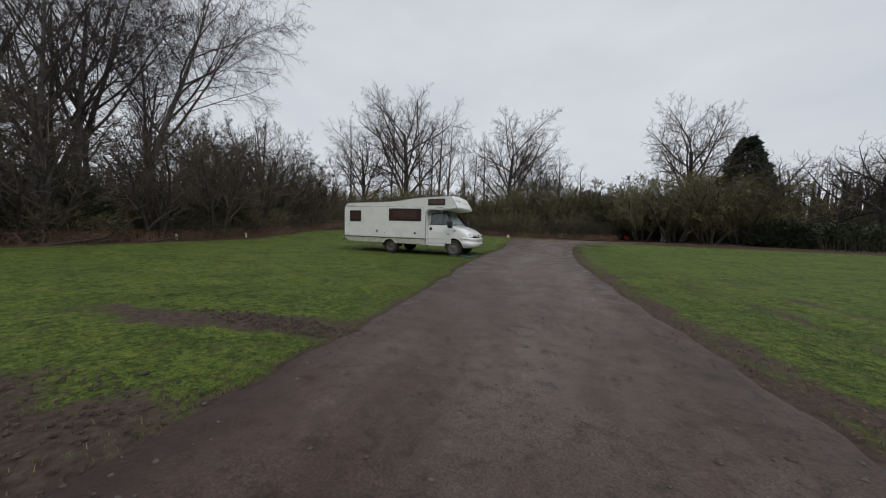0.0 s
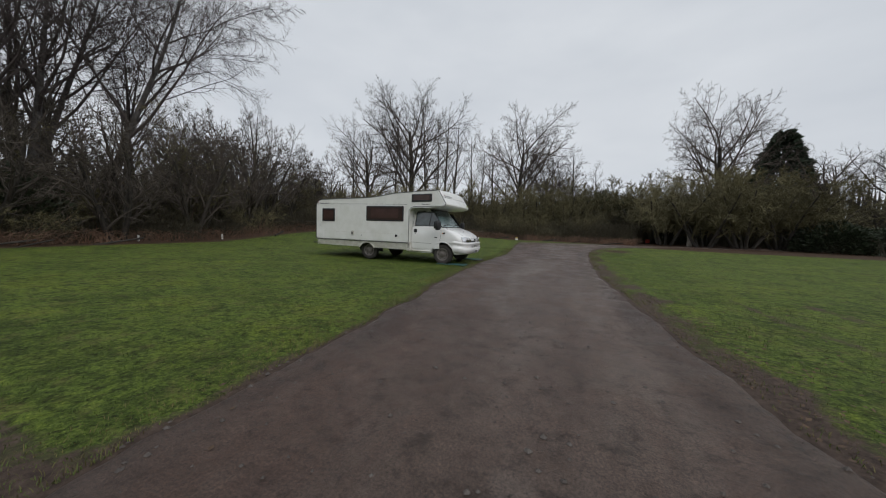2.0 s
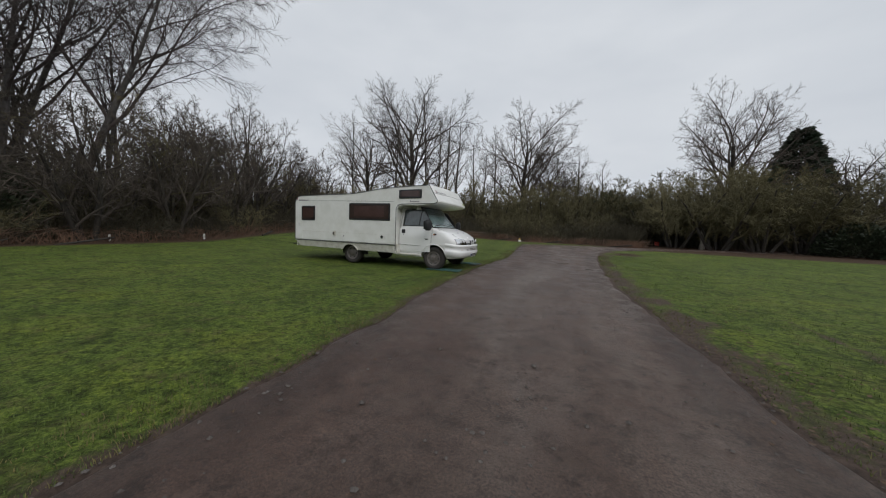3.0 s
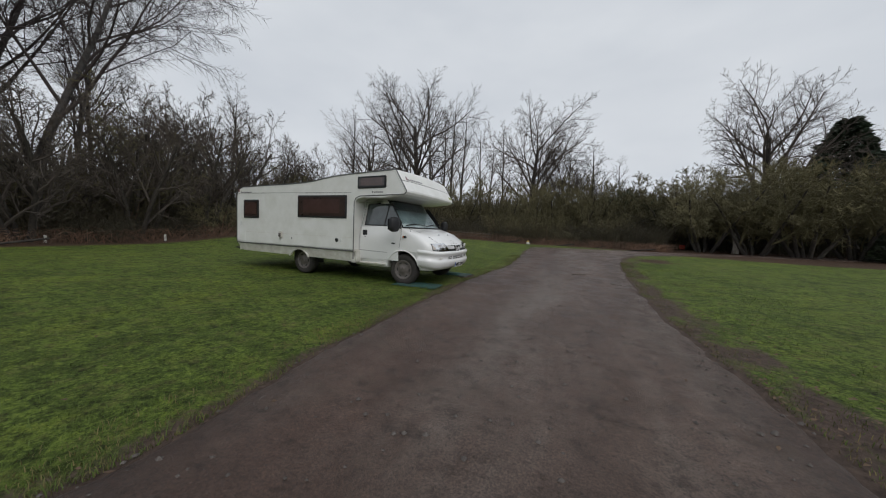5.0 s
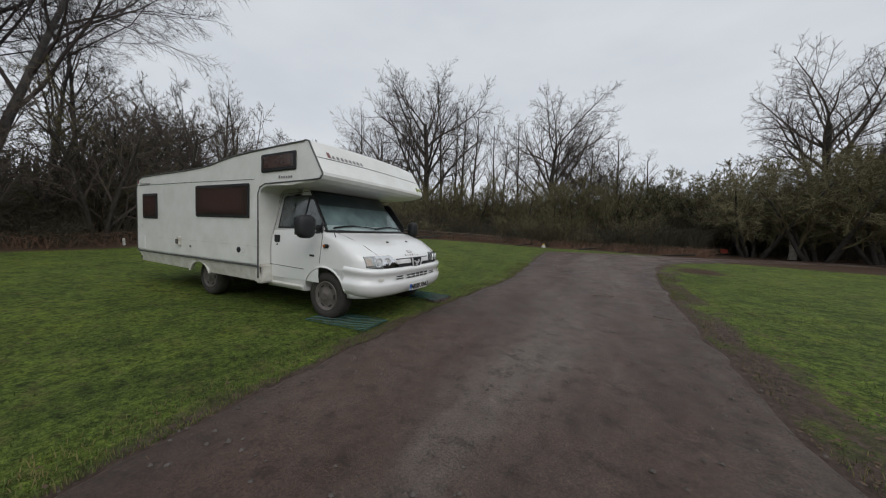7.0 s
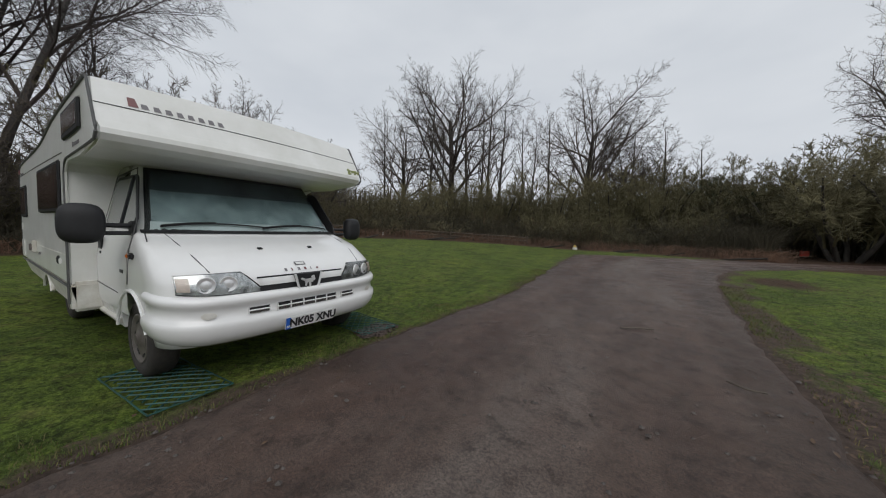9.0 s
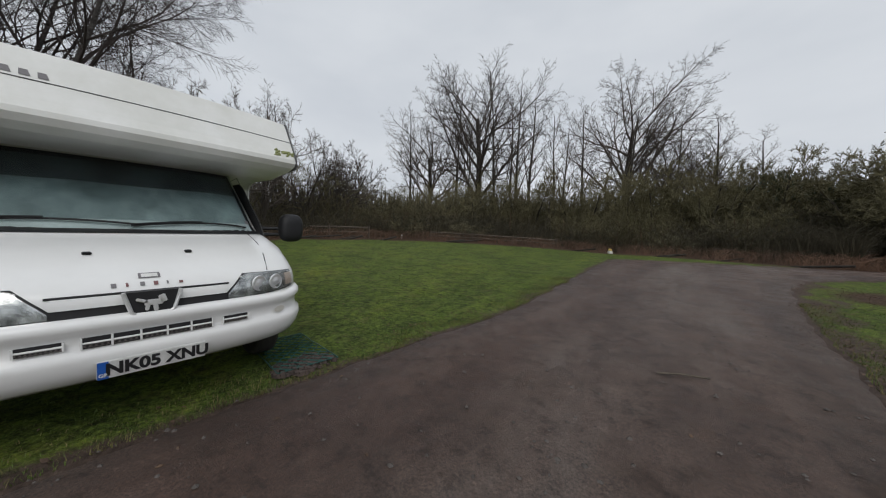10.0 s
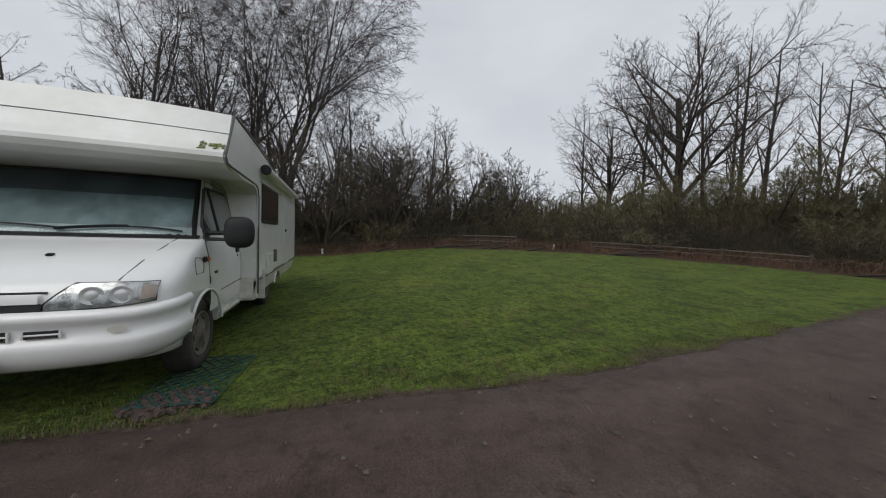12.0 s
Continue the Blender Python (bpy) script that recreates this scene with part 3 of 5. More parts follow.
NS = 28
zs = [0.36, 0.42, 0.5, 0.6, 0.74, 0.80, 0.86, 0.92, 0.98, 1.05, 1.11, 1.16, 1.20, 1.255, 1.35, 1.45, 1.55, 1.65, 1.75, 1.85, 1.90]
cab_bm = bmesh.new()
rings = []
for z in zs:
    ring = [cab_side(-2.3, z, -1), cab_side(-1.7, z, -1)]
    ring += [cab_front(-1 + 2 * k / NS, z) for k in range(NS + 1)]
    ring += [cab_side(-1.7, z, 1), cab_side(-2.3, z, 1)]
    # flanks of the raked screen stay behind its pillars
    rings.append([cab_bm.verts.new(p) for p in ring])
for a, b in zip(rings, rings[1:]):
    for k in range(len(a)):
        cab_bm.faces.new((a[k], a[(k + 1) % len(a)], b[(k + 1) % len(a)], b[k]))
cab_bm.faces.new(rings[0])
cab_bm.faces.new(rings[-1])
cab = part("cab", cab_bm, M_CAB, van, "white van cab with short sloping bonnet", True)
carve(cab, arch_cut(AXF, 0.405, 0.345, 0.70, 1.6))
for s in (-1, 1):
    arch = [Vector((AXF + 0.41 * math.cos(w), s * (CW + 0.004), 0.345 + 0.41 * math.sin(w))) for w in np.linspace(0.3, math.pi - 0.12, 22)]
    rod(arch, 0.014, M_CAB, "arch_lip", van)
    arch = [Vector((AXR + 0.02 + 0.36 * math.cos(w), s * (HW - 0.035), 0.27 + 0.36 * math.sin(w))) for w in np.linspace(0.5, math.pi - 0.5, 22)]
    rod(arch, 0.02, M_SKIRT, "arch_lip", van)
    part("inner_arch", block((0.95, 0.02, 0.5), pose(AXF, s * 0.72, 0.55), 0), M_BLACK, van)
    part("inner_arch", block((1.0, 0.02, 0.4), pose(AXR, s * 0.9, 0.5), 0), M_BLACK, van)


def patch(name, f, nu, nvv, material, parent, label="", smooth=True):
    """A sheet laid on a surface f(u, v), u and v from 0 to 1."""
    v = [f(i / nu, j / nvv) for j in range(nvv + 1) for i in range(nu + 1)]
    fc = [(j * (nu + 1) + i, j * (nu + 1) + i + 1, (j + 1) * (nu + 1) + i + 1, (j + 1) * (nu + 1) + i) for j in range(nvv) for i in range(nu)]
    ob = make(name, v, fc, material, parent, label, smooth)
    return ob


def front_patch(name, s0, s1, z0, z1, out, material, parent=None, label="", nu=20, nvv=6):
    return patch(name, lambda u, v: cab_front(s0 + (s1 - s0) * u, z0 + (z1 - z0) * v, out), nu, nvv, material, parent or van, label)


# windscreen: black surround, blind, glass
ws = front_patch("windscreen", -0.765, 0.765, 1.252, 1.86, 0.006, M_BLACK, van, "windscreen with a silver thermal blind inside", 28, 8)
patch("blind", lambda u, v: cab_front(-0.70 + 1.40 * u, 1.275 + v * (0.36 + 0.03 * noise.noise(Vector((u * 2.6, 0, 1)))), 0.010), 60, 6, M_BLIND, ws, "silver-grey thermal blind across the lower screen")
# brow shade and dark reflections painted into the upper blind's colour
front_patch("blind", -0.70, 0.70, 1.50, 1.82, 0.0085, mat("shaded_blind", (0.10, 0.12, 0.125), 0.5, scale=3.5, color2=(0.022, 0.027, 0.03)), ws, "upper blind with shade painted into its colour")
front_patch("blind", -0.71, 0.71, 1.262, 1.335, 0.0125, mat("pale_blind_band", (0.56, 0.60, 0.60), 0.5, scale=5), ws, "pale band along the blind's foot")
glass = bpy.data.materials.new("windscreen_glass")
glass.use_nodes = True
gn, gl = glass.node_tree.nodes, glass.node_tree.links
gout = gn["Material Output"]
gmix, gtr, ggl, gfr = gn.new("ShaderNodeMixShader"), gn.new("ShaderNodeBsdfTransparent"), gn.new("ShaderNodeBsdfGlossy"), gn.new("ShaderNodeFresnel")
gtr.inputs[0].default_value = (0.82, 0.9, 0.9, 1)
ggl.inputs["Roughness"].default_value = 0.03
gfr.inputs[0].default_value = 1.55
gl.new(gfr.outputs[0], gmix.inputs[0])
gl.new(gtr.outputs[0], gmix.inputs[1])
gl.new(ggl.outputs[0], gmix.inputs[2])
gl.new(gmix.outputs[0], gout.inputs[0])
gp = front_patch("glass", -0.75, 0.75, 1.262, 1.845, 0.018, glass, ws, "clear windscreen glass", 28, 8)
gp.visible_shadow = False
front_patch("sticker", 0.655, 0.70, 1.33, 1.36, 0.021, M_DECAL, ws, "", 2, 2)

# scuttle and wipers
front_patch("scuttle", -0.80, 0.80, 1.235, 1.262, 0.012, M_BLACK, van, "", 28, 2)
for c, s0, s1 in ((0, 0.05, -0.62), (1, 0.62, 0.0)):
    pts = [cab_front(s0 + (s1 - s0) * t, 1.262 + 0.055 * math.sin(math.pi * (0.15 + 0.75 * t)), 0.035) for t in np.linspace(0, 1, 9)]
    wp = rod(pts, 0.008, M_BLACK, "wiper", van, "black wiper arm")
    rod([p + Vector((0.01, 0, 0.012)) for p in pts[4:]], 0.006, M_BLACK, "blade", wp)
for s in (-0.16, 0.16):
    nz = cab_front(s, 1.11, 0.006)
    part("washer_nozzle", block((0.035, 0.045, 0.014), Matrix.Translation(nz) @ pose(0, 0, 0, 0, 20, 0), 0.005), M_BLACK, van)

# bonnet shut lines
for s in (-1, 1):
    rod([cab_front(s * k, z, 0.002) for k, z in ((0.62, 1.245), (0.59, 1.16), (0.545, 1.06), (0.50, 0.945))], 0.0045, M_TRIM, "bonnet_seam", van)

# headlamps
lamp_glass = glass.copy()
lamp_glass.name = "lamp_glass"
for nd in lamp_glass.node_tree.nodes:
    if nd.bl_idname == "ShaderNodeBsdfTransparent":
        nd.inputs[0].default_value = (0.96, 0.97, 0.97, 1)
for s in (-1, 1):
    def lens(u, v, s=s, out=0.012, grow=0.0):
        k = 0.255 - grow + (0.46 + 2 * grow) * u
        lo = 0.766 + 0.034 * u * u - grow
        hi = 0.782 + 0.150 * min(1.0, u / 0.2) ** 0.9 - 0.008 * max(0.0, u - 0.2) + grow
        return cab_front(s * k, lo + (hi - lo) * v, out)
    hl = patch("headlamp", lambda u, v: lens(u, v, out=0.006, grow=0.007), 20, 5, M_BLACK, van, "clear headlamp with amber corner")
    patch("reflector", lambda u, v: lens(u, v), 16, 5, M_REFLECTOR, hl, "bright reflector bowl")
    for k in (0.42, 0.535):
        c = cab_front(s * k, 0.853, 0.013)
        part("bulb_bowl", lathe([(0.064, -0.004), (0.060, 0.008), (0.038, 0.002), (0.014, 0.008)], Matrix.Translation(c) @ pose(0, 0, 0, 0, 90, s * 20), 20), M_EMBLEM, hl)
    patch("turn_lamp", lambda u, v: lens(0.80 + 0.18 * u, 0.15 + 0.7 * v, out=0.016), 3, 3, mat("pale_amber", (0.60, 0.50, 0.43), 0.25, scale=60), hl, "pale amber turn lamp")
    cover = patch("lens", lambda u, v: lens(u, v, out=0.024), 16, 5, lamp_glass, hl)
    cover.visible_shadow = False
# grille bars and black intake
front_patch("grille", -0.262, 0.262, 0.752, 0.812, 0.022, M_BLACK, van, "black intake slot", 16, 2)
front_patch("grille_bar", -0.252, 0.252, 0.812, 0.874, 0.034, M_CAB, van, "white grille bar", 16, 3)
rod([cab_front(-0.27 + 0.54 * t, 0.881, 0.012) for t in np.linspace(0, 1, 17)], 0.007, M_BLACK, "bonnet_gap", van)
bd = bmesh.new()
c = cab_front(0, 0.808, 0.05)
prof = [(-0.135, 0.075), (0.135, 0.075), (0.10, -0.05), (0.055, -0.085), (-0.055, -0.085), (-0.10, -0.05)]
fa = [bd.verts.new(c + Vector((0.012, y, z))) for y, z in prof]
fb = [bd.verts.new(c + Vector((-0.06, y, z))) for y, z in prof]
bd.faces.new(fa)
bd.faces.new(fb)
for k in range(6):
    bd.faces.new((fa[k], fa[(k + 1) % 6], fb[(k + 1) % 6], fb[k]))
badge = part("badge", bd, M_BLACK, van, "black maker's badge in a chrome surround")
rod([c + Vector((0.014, y * 1.03, z * 1.03)) for y, z in (prof[0], prof[5], prof[4], prof[3], prof[2], prof[1])], 0.012, M_EMBLEM, "surround", badge)
em = bmesh.new()
for y, z, w, h in ((0.0, 0.005, 0.09, 0.036), (-0.055, 0.02, 0.06, 0.02), (0.045, 0.025, 0.036, 0.05), (0.01, -0.03, 0.024, 0.045), (-0.03, -0.025, 0.02, 0.04)):
    block((0.012, w, h), Matrix.Translation(c + Vector((0.018, y, z))) @ pose(0, 0, 0, 20 * (y * 20), 0, 0), 0.004, em)
part("emblem", em, M_EMBLEM, badge, "plain chrome shape")
# lettering and crest on the bonnet lip, as plain strokes
for k, (w, h) in enumerate(((0.04, 0.045), (0.02, 0.045), (0.038, 0.045), (0.038, 0.045), (0.016, 0.04), (0.034, 0.03))):
    y = -0.18 + 0.066 * k
    w *= 0.6
    st = front_patch("lettering", math.asin(y / 1.07) * 2 / math.pi, math.asin((y + w) / 1.07) * 2 / math.pi, 0.912, 0.912 + h * 0.5, 0.005, M_DECALRED if k % 2 else M_DECAL, van, "", 2, 2)
front_patch("crest", -0.03, 0.035, 0.955, 0.985, 0.005, M_DECAL, van, "", 3, 2)
front_patch("crest_fill", -0.022, 0.027, 0.960, 0.980, 0.0075, M_PLATE, van, "", 3, 2)

# bumper: one moulding wrapped round the nose
SEC = [(0.05, 0.765), (0.005, 0.757), (-0.012, 0.735), (-0.012, 0.70), (0.012, 0.672), (0.016, 0.63), (0.012, 0.588), (-0.014, 0.565), (-0.018, 0.52), (0.0, 0.45), (0.035, 0.395), (0.09, 0.365), (0.30, 0.36)]


def bumper_at(u, d, z):
    """u from -1 to 1 across, d metres inside the outline."""
    a, b, p = 0.50 - d, 1.085 - d, 3.2
    y = b * math.sin(max(-1, min(1, u)) * math.pi / 2)
    q = abs(y / b)
    return Vector((-0.67 + a * max(0.0, 1 - q ** p) ** (1 / p), y, z + (0.0 if abs(u) < 0.6 else 0.04 * (abs(u) - 0.6) / 0.4)))


bv, bf = [], []
NB = 44
for i in range(NB + 1):
    u = -1 + 2 * i / NB
    for d, z in SEC:
        bv.append(bumper_at(u, d, z))
for i in range(NB):
    for k in range(len(SEC) - 1):
        q = i * len(SEC) + k
        bf.append((q, q + 1, q + len(SEC) + 1, q + len(SEC)))
bumper = make("bumper", bv, bf, M_CAB, van, "white moulded front bumper", True)
for s in (-1, 1):
    patch("fog_blank", lambda u, v, s=s: bumper_at(s * (0.535 + 0.042 * math.cos(2 * math.pi * u) * v), -0.004, 0.625 + 0.026 * math.sin(2 * math.pi * u) * v), 16, 3, M_SKIRT, bumper)


def slot(u0, u1, z0, z1, ribs):
    g = patch("air_slot", lambda u, v: bumper_at(u0 + (u1 - u0) * u, 0.002, z0 + (z1 - z0) * v), 12, 2, M_BLACK, bumper, "dark mesh air slot")
    for k in range(ribs + 1):
        uu = u0 + (u1 - u0) * k / ribs
        rod([bumper_at(uu, -0.006, z0), bumper_at(uu, -0.006, z1)], 0.006, M_CAB, "rib", g)
    rod([bumper_at(u0 + (u1 - u0) * k / 10, -0.002, (z0 + z1) / 2) for k in range(11)], 0.006, M_CAB, "rib", g)
    n = 26 if u1 - u0 > 0.25 else 10
    v, f = [], []
    for k in range(n):
        a, b = u0 + (u1 - u0) * k / n, u0 + (u1 - u0) * (k + 1) / n
        zm = (z0 + z1) / 2
        tube_into(v, f, [bumper_at(a, -0.003, z0), bumper_at(b, -0.003, zm)], [0.0022] * 2, 3)
        tube_into(v, f, [bumper_at(b, -0.003, z0), bumper_at(a, -0.003, zm)], [0.0022] * 2, 3)
    make("mesh", v, f, M_RIM, g)


slot(-0.185, 0.185, 0.59, 0.655, 5)
slot(-0.335, -0.225, 0.60, 0.65, 1)
slot(0.225, 0.335, 0.60, 0.65, 1)

# number plate
pc = bumper_at(0, 0, 0.47) + Vector((0.03, 0, -0.015))
PM = Matrix.Translation(pc) @ pose(0, 0, 0, 0, 8, 0)
plate = part("number_plate", block((0.012, 0.52, 0.111), PM, 0.004), M_PLATE, bumper, "white registration plate with blue band")
part("blue_band", block((0.004, 0.046, 0.105), PM @ pose(0.0075, -0.234, 0), 0), M_BLUE, plate)


def letters(text, size, m, material, name, parent):
    c = bpy.data.curves.new(name, 'FONT')
    c.body, c.size, c.align_x, c.align_y, c.extrude, c.offset = text, size, 'CENTER', 'CENTER', 0.001, 0.004 * size / 0.1
    t = new(name, c)
    dg = bpy.context.evaluated_depsgraph_get()
    me = bpy.data.meshes.new_from_object(t.evaluated_get(dg))
    bpy.data.objects.remove(t)
    me.materials.clear()
    me.materials.append(material)
    ob = new(name, me)
    ob.matrix_basis = m
    ob.parent = parent
    return ob


letters("NK05 XNU", 0.102, PM @ pose(0.009, 0.025, -0.002, 90, 0, 90), M_INK, "registration", plate)
letters("GB", 0.028, PM @ pose(0.0105, -0.234, -0.03, 90, 0, 90), M_PLATE, "country_mark", plate)

# cab doors: glass, pillar, handle, shut lines, lamp, mirror
for s in (-1, 1):
    door = patch("cab_door", lambda u, v, s=s: cab_side(-2.17 + 1.02 * u, 0.52 + 0.72 * v, s, 0.005), 8, 8, M_CAB, van, "white cab door")
    glassf = [(-2.10, 1.27), (-1.17, 1.27), (-1.13, 1.36), (-1.40, 1.74), (-1.47, 1.775), (-2.03, 1.775), (-2.08, 1.74)]

    def poly(pts, out, name, material, parent, label=""):
        bm = bmesh.new()
        a = [bm.verts.new(cab_side(x, z, s, out)) for x, z in pts]
        b = [bm.verts.new(cab_side(x, z, s, out - 0.012)) for x, z in pts]
        bm.faces.new(a)
        bm.faces.new(b)
        for k in range(len(pts)):
            bm.faces.new((a[k], a[(k + 1) % len(pts)], b[(k + 1) % len(pts)], b[k]))
        return part(name, bm, material, parent, label)
    surround = poly(glassf, 0.008, "window_rubber", M_BLACK, door)
    cx, cz = -1.66, 1.5
    inset = [(cx + (x - cx) * 0.93, cz + (z - cz) * 0.88) for x, z in glassf]
    poly(inset, 0.012, "side_glass", M_GLASSDARK, door, "cab side window")
    rod([cab_side(-1.56, 1.29, s, 0.014), cab_side(-1.50, 1.76, s, 0.014)], 0.012, M_BLACK, "quarter_bar", door)
    part("handle", block((0.12, 0.02, 0.115), Matrix.Translation(cab_side(-2.05, 1.11, s, 0.01)), 0.008), M_BLACK, door, "black recessed handle")
    part("lock", lathe([(0.014, 0), (0.014, 0.01)], Matrix.Translation(cab_side(-2.04, 1.02, s, 0.002)) @ pose(0, 0, 0, -90 * s, 0, 0), 12), M_BLACK, door)
    part("script", block((0.09, 0.004, 0.028), Matrix.Translation(cab_side(-1.28, 0.90, s, 0.008)), 0), M_INK, door)
    rod([cab_side(-2.18, 0.46, s, 0.004), cab_side(-2.18, 1.2, s, 0.004), cab_side(-2.13, 1.8, s, 0.004), cab_side(-1.5, 1.84, s, 0.004), cab_side(-1.13, 1.34, s, 0.006), cab_side(-1.10, 1.1, s, 0.006), cab_side(-1.13, 0.80, s, 0.006)], 0.004, M_TRIM, "shut_line", van)
    rod([cab_side(-2.2, 0.71, s, 0.006), cab_side(-1.44, 0.69, s, 0.006)], 0.005, M_TRIM, "crease", van)
    rod([cab_side(-2.2, 0.42, s, 0.0), cab_side(-1.46, 0.42, s, 0.0)], 0.03, M_SKIRT, "sill", van)
    ind = part("side_lamp", block((0.085, 0.035, 0.05), Matrix.Translation(cab_side(-1.0, 1.05, s, 0.012)), 0.012), M_BLACK, van, "side repeater lamp")
    part("amber_lens", block((0.035, 0.02, 0.04), Matrix.Translation(cab_side(-1.03, 1.05, s, 0.03)), 0.008), M_ORANGE, ind)
    # mirror
    mr = bmesh.new()
    bmesh.ops.create_uvsphere(mr, u_segments=24, v_segments=14, radius=1.0)
    for vt in mr.verts:
        co = vt.co
        k = (abs(co.x) ** 3.2 + abs(co.y) ** 3.2 + abs(co.z) ** 3.2) ** (-1 / 3.2)
        vt.co = Vector((co.x * k * 0.08, co.y * k * 0.13, co.z * k * 0.155))
    bmesh.ops.transform(mr, matrix=pose(-1.12, s * (CW + 0.25), 1.31, 0, 0, s * 8), verts=mr.verts)
    mirror = part("door_mirror", mr, M_BLACK, van, "large black door mirror", True)
    for z in (1.235, 1.30):
        rod([(-1.18, s * (CW - 0.05), z), (-1.15, s * (CW + 0.16), z)], 0.018, M_BLACK, "arm", mirror)
    part("mirror_foot", block((0.12, 0.03, 0.14), Matrix.Translation(cab_side(-1.2, 1.27, s, 0.005)), 0.01), M_BLACK, mirror)
    part("mirror_glass", block((0.006, 0.19, 0.22), pose(-1.201, s * (CW + 0.25), 1.31, 0, 0, s * 8), 0), M_CHROME, mirror)

# fuel flap on the far wing, aerial
rod([cab_side(x, z, 1, 0.002) for x, z in ((-0.80, 0.93), (-0.96, 0.93), (-0.98, 0.98), (-0.98, 1.06), (-0.82, 1.08), (-0.79, 1.04), (-0.80, 0.93))], 0.003, M_TRIM, "fuel_flap", van, "shut line of a filler flap")
rod([(-0.88, -0.99, 1.12), (-0.93, -1.0, 1.24)], 0.005, M_BLACK, "aerial", van)


# wheels
def wheel(x, y, s):
    m = pose(x, y, WR, -90 * s, 0, 0)
    w = part("wheel", lathe([(0.205, -0.1), (WR - 0.045, -0.105), (WR - 0.012, -0.085), (WR, -0.05), (WR, 0.05), (WR - 0.012, 0.085), (WR - 0.05, 0.105), (0.215, 0.098), (0.205, 0.08)], m, 48), M_RUBBER, van, "black tyre on a dusty silver wheel", True)
    rim = part("rim", lathe([(0.21, 0.07), (0.212, 0.099), (0.195, 0.10), (0.18, 0.082), (0.10, 0.09), (0.055, 0.108), (0.05, 0.112)], m, 40), M_RIM, w, "grey plastic wheel trim", True)
    for k in range(6):
        a = 2 * math.pi * k / 6
        part("vent_hole", block((0.07, 0.028, 0.012), m @ pose(0.148 * math.cos(a), 0.148 * math.sin(a), 0.084, 0, 0, 90 + math.degrees(a)), 0.005), M_BLACK, rim)
    part("hub_cap", lathe([(0.05, 0.10), (0.047, 0.121), (0.02, 0.124)], m, 20), M_RIM, rim)
    return w


for s in (-1, 1):
    wheel(AXF, s * 0.93, s)
    wheel(AXR, s * 0.96, s)

# overcab front: seam line and lettering
def brow(y, t, out=0.0):
    """The raked brow over the cab, t from its top edge (0) to the nose (1)."""
    u = 1 - (y / HW) ** 2
    p0, p1 = Vector((-1.14, y, 2.45)), Vector((-0.93, y, 2.10))
    p = p0.lerp(p1, t) + Vector((0.05 * u, 0, 0.03 * u * (1 - t)))
    return p + Vector((0.86, 0, 0.51)) * out


rod([brow(-HW + 0.01 + 2 * (HW - 0.01) * k / 20, 0.62, 0.001) for k in range(21)], 0.0045, M_TRIM, "decal_line", van)
for k in range(9):
    y = -1.06 + 0.078 * k
    h, w = (0.22, 0.062) if k == 0 else (0.12, 0.05)
    patch("lettering", lambda u, v, y=y, h=h, w=w: brow(y + w * u * (1 - 0.25 * v), 0.56 - h * v, 0.003), 1, 1, M_DECALRED if k == 0 else M_DECAL, van)
lich = bmesh.new()
rnd = random.Random(4)
for k in range(18):
    p = brow(HW - 0.02 - rnd.random() * 0.2, 0.95 + rnd.random() * 0.2, 0.0)
    block((0.02, 0.05 * rnd.random() + 0.01, 0.015), Matrix.Translation(p) @ pose(0, 0, 0, rnd.random() * 60, 30, 0), 0, lich)
part("lichen", lich, mat("lichen", (0.33, 0.36, 0.16), 0.9), van)


# ---------- trees ----------
def grow(out, rng, p, d, length, r, level, P):
    """One branch and all that springs from it, appended to out[0] (trunk) or out[1] (crown)."""
    if level == P["levels"]:
        # the finest twigs are slim blades
        d = (d + Vector((0, 0, P["up"][level]))).normalized()
        side = d.orthogonal().normalized() * max(r, P["rmin"]) * 1.1
        v, f = out[1]
        b = len(v)
        v += [p - side, p + side, p + d * length]
        f.append((b, b + 1, b + 2))
        return
    n = P["seg"][level]
    pts, rad = [p.copy()], [r]
    dirs = [d.copy()]
    step = length / n
    for k in range(n):
        w = P["wig"][level]
        d = (d + Vector((rng.uniform(-w, w), rng.uniform(-w, w), rng.uniform(-w, w) + P["up"][level]))).normalized()
        p = p + d * step
        pts.append(p.copy())
        dirs.append(d.copy())
        rad.append(r * (1 - (1 - P["tip"][level]) * (k + 1) / n))
    tgt = out[0] if level == 0 else out[1]
    tube_into(tgt[0], tgt[1], pts, rad, P["sides"][level])
    if level >= P["levels"]:
        return
    kids = P["kids"][level]
    az = rng.uniform(0, 6.28)
    for k in range(kids):
        f = P["start"][level] + (1 - P["start"][level]) * (k + rng.random()) / kids
        q = min(n - 1, int(f * n))
        g = f * n - q
        pp = pts[q].lerp(pts[q + 1], g)
        dd = dirs[q + 1]
        az += 2.4 + rng.uniform(-0.5, 0.5)
        side = dd.orthogonal().normalized()
        side = (Matrix.Rotation(az, 3, dd) @ side)
        ang = P["ang"][level] * rng.uniform(0.75, 1.25)
        cd = (dd * math.cos(ang) + side * math.sin(ang)).normalized()
        shape = P["shape"](f) if level == 0 else 1.1 - 0.55 * f
        ln = length * P["ratio"][level] * shape * rng.uniform(0.75, 1.2)
        rr = (rad[q] * (1 - g) + rad[q + 1] * g) * P["thin"][level]
        grow(out, rng, pp, cd, ln, max(rr, P["rmin"]), level + 1, P)


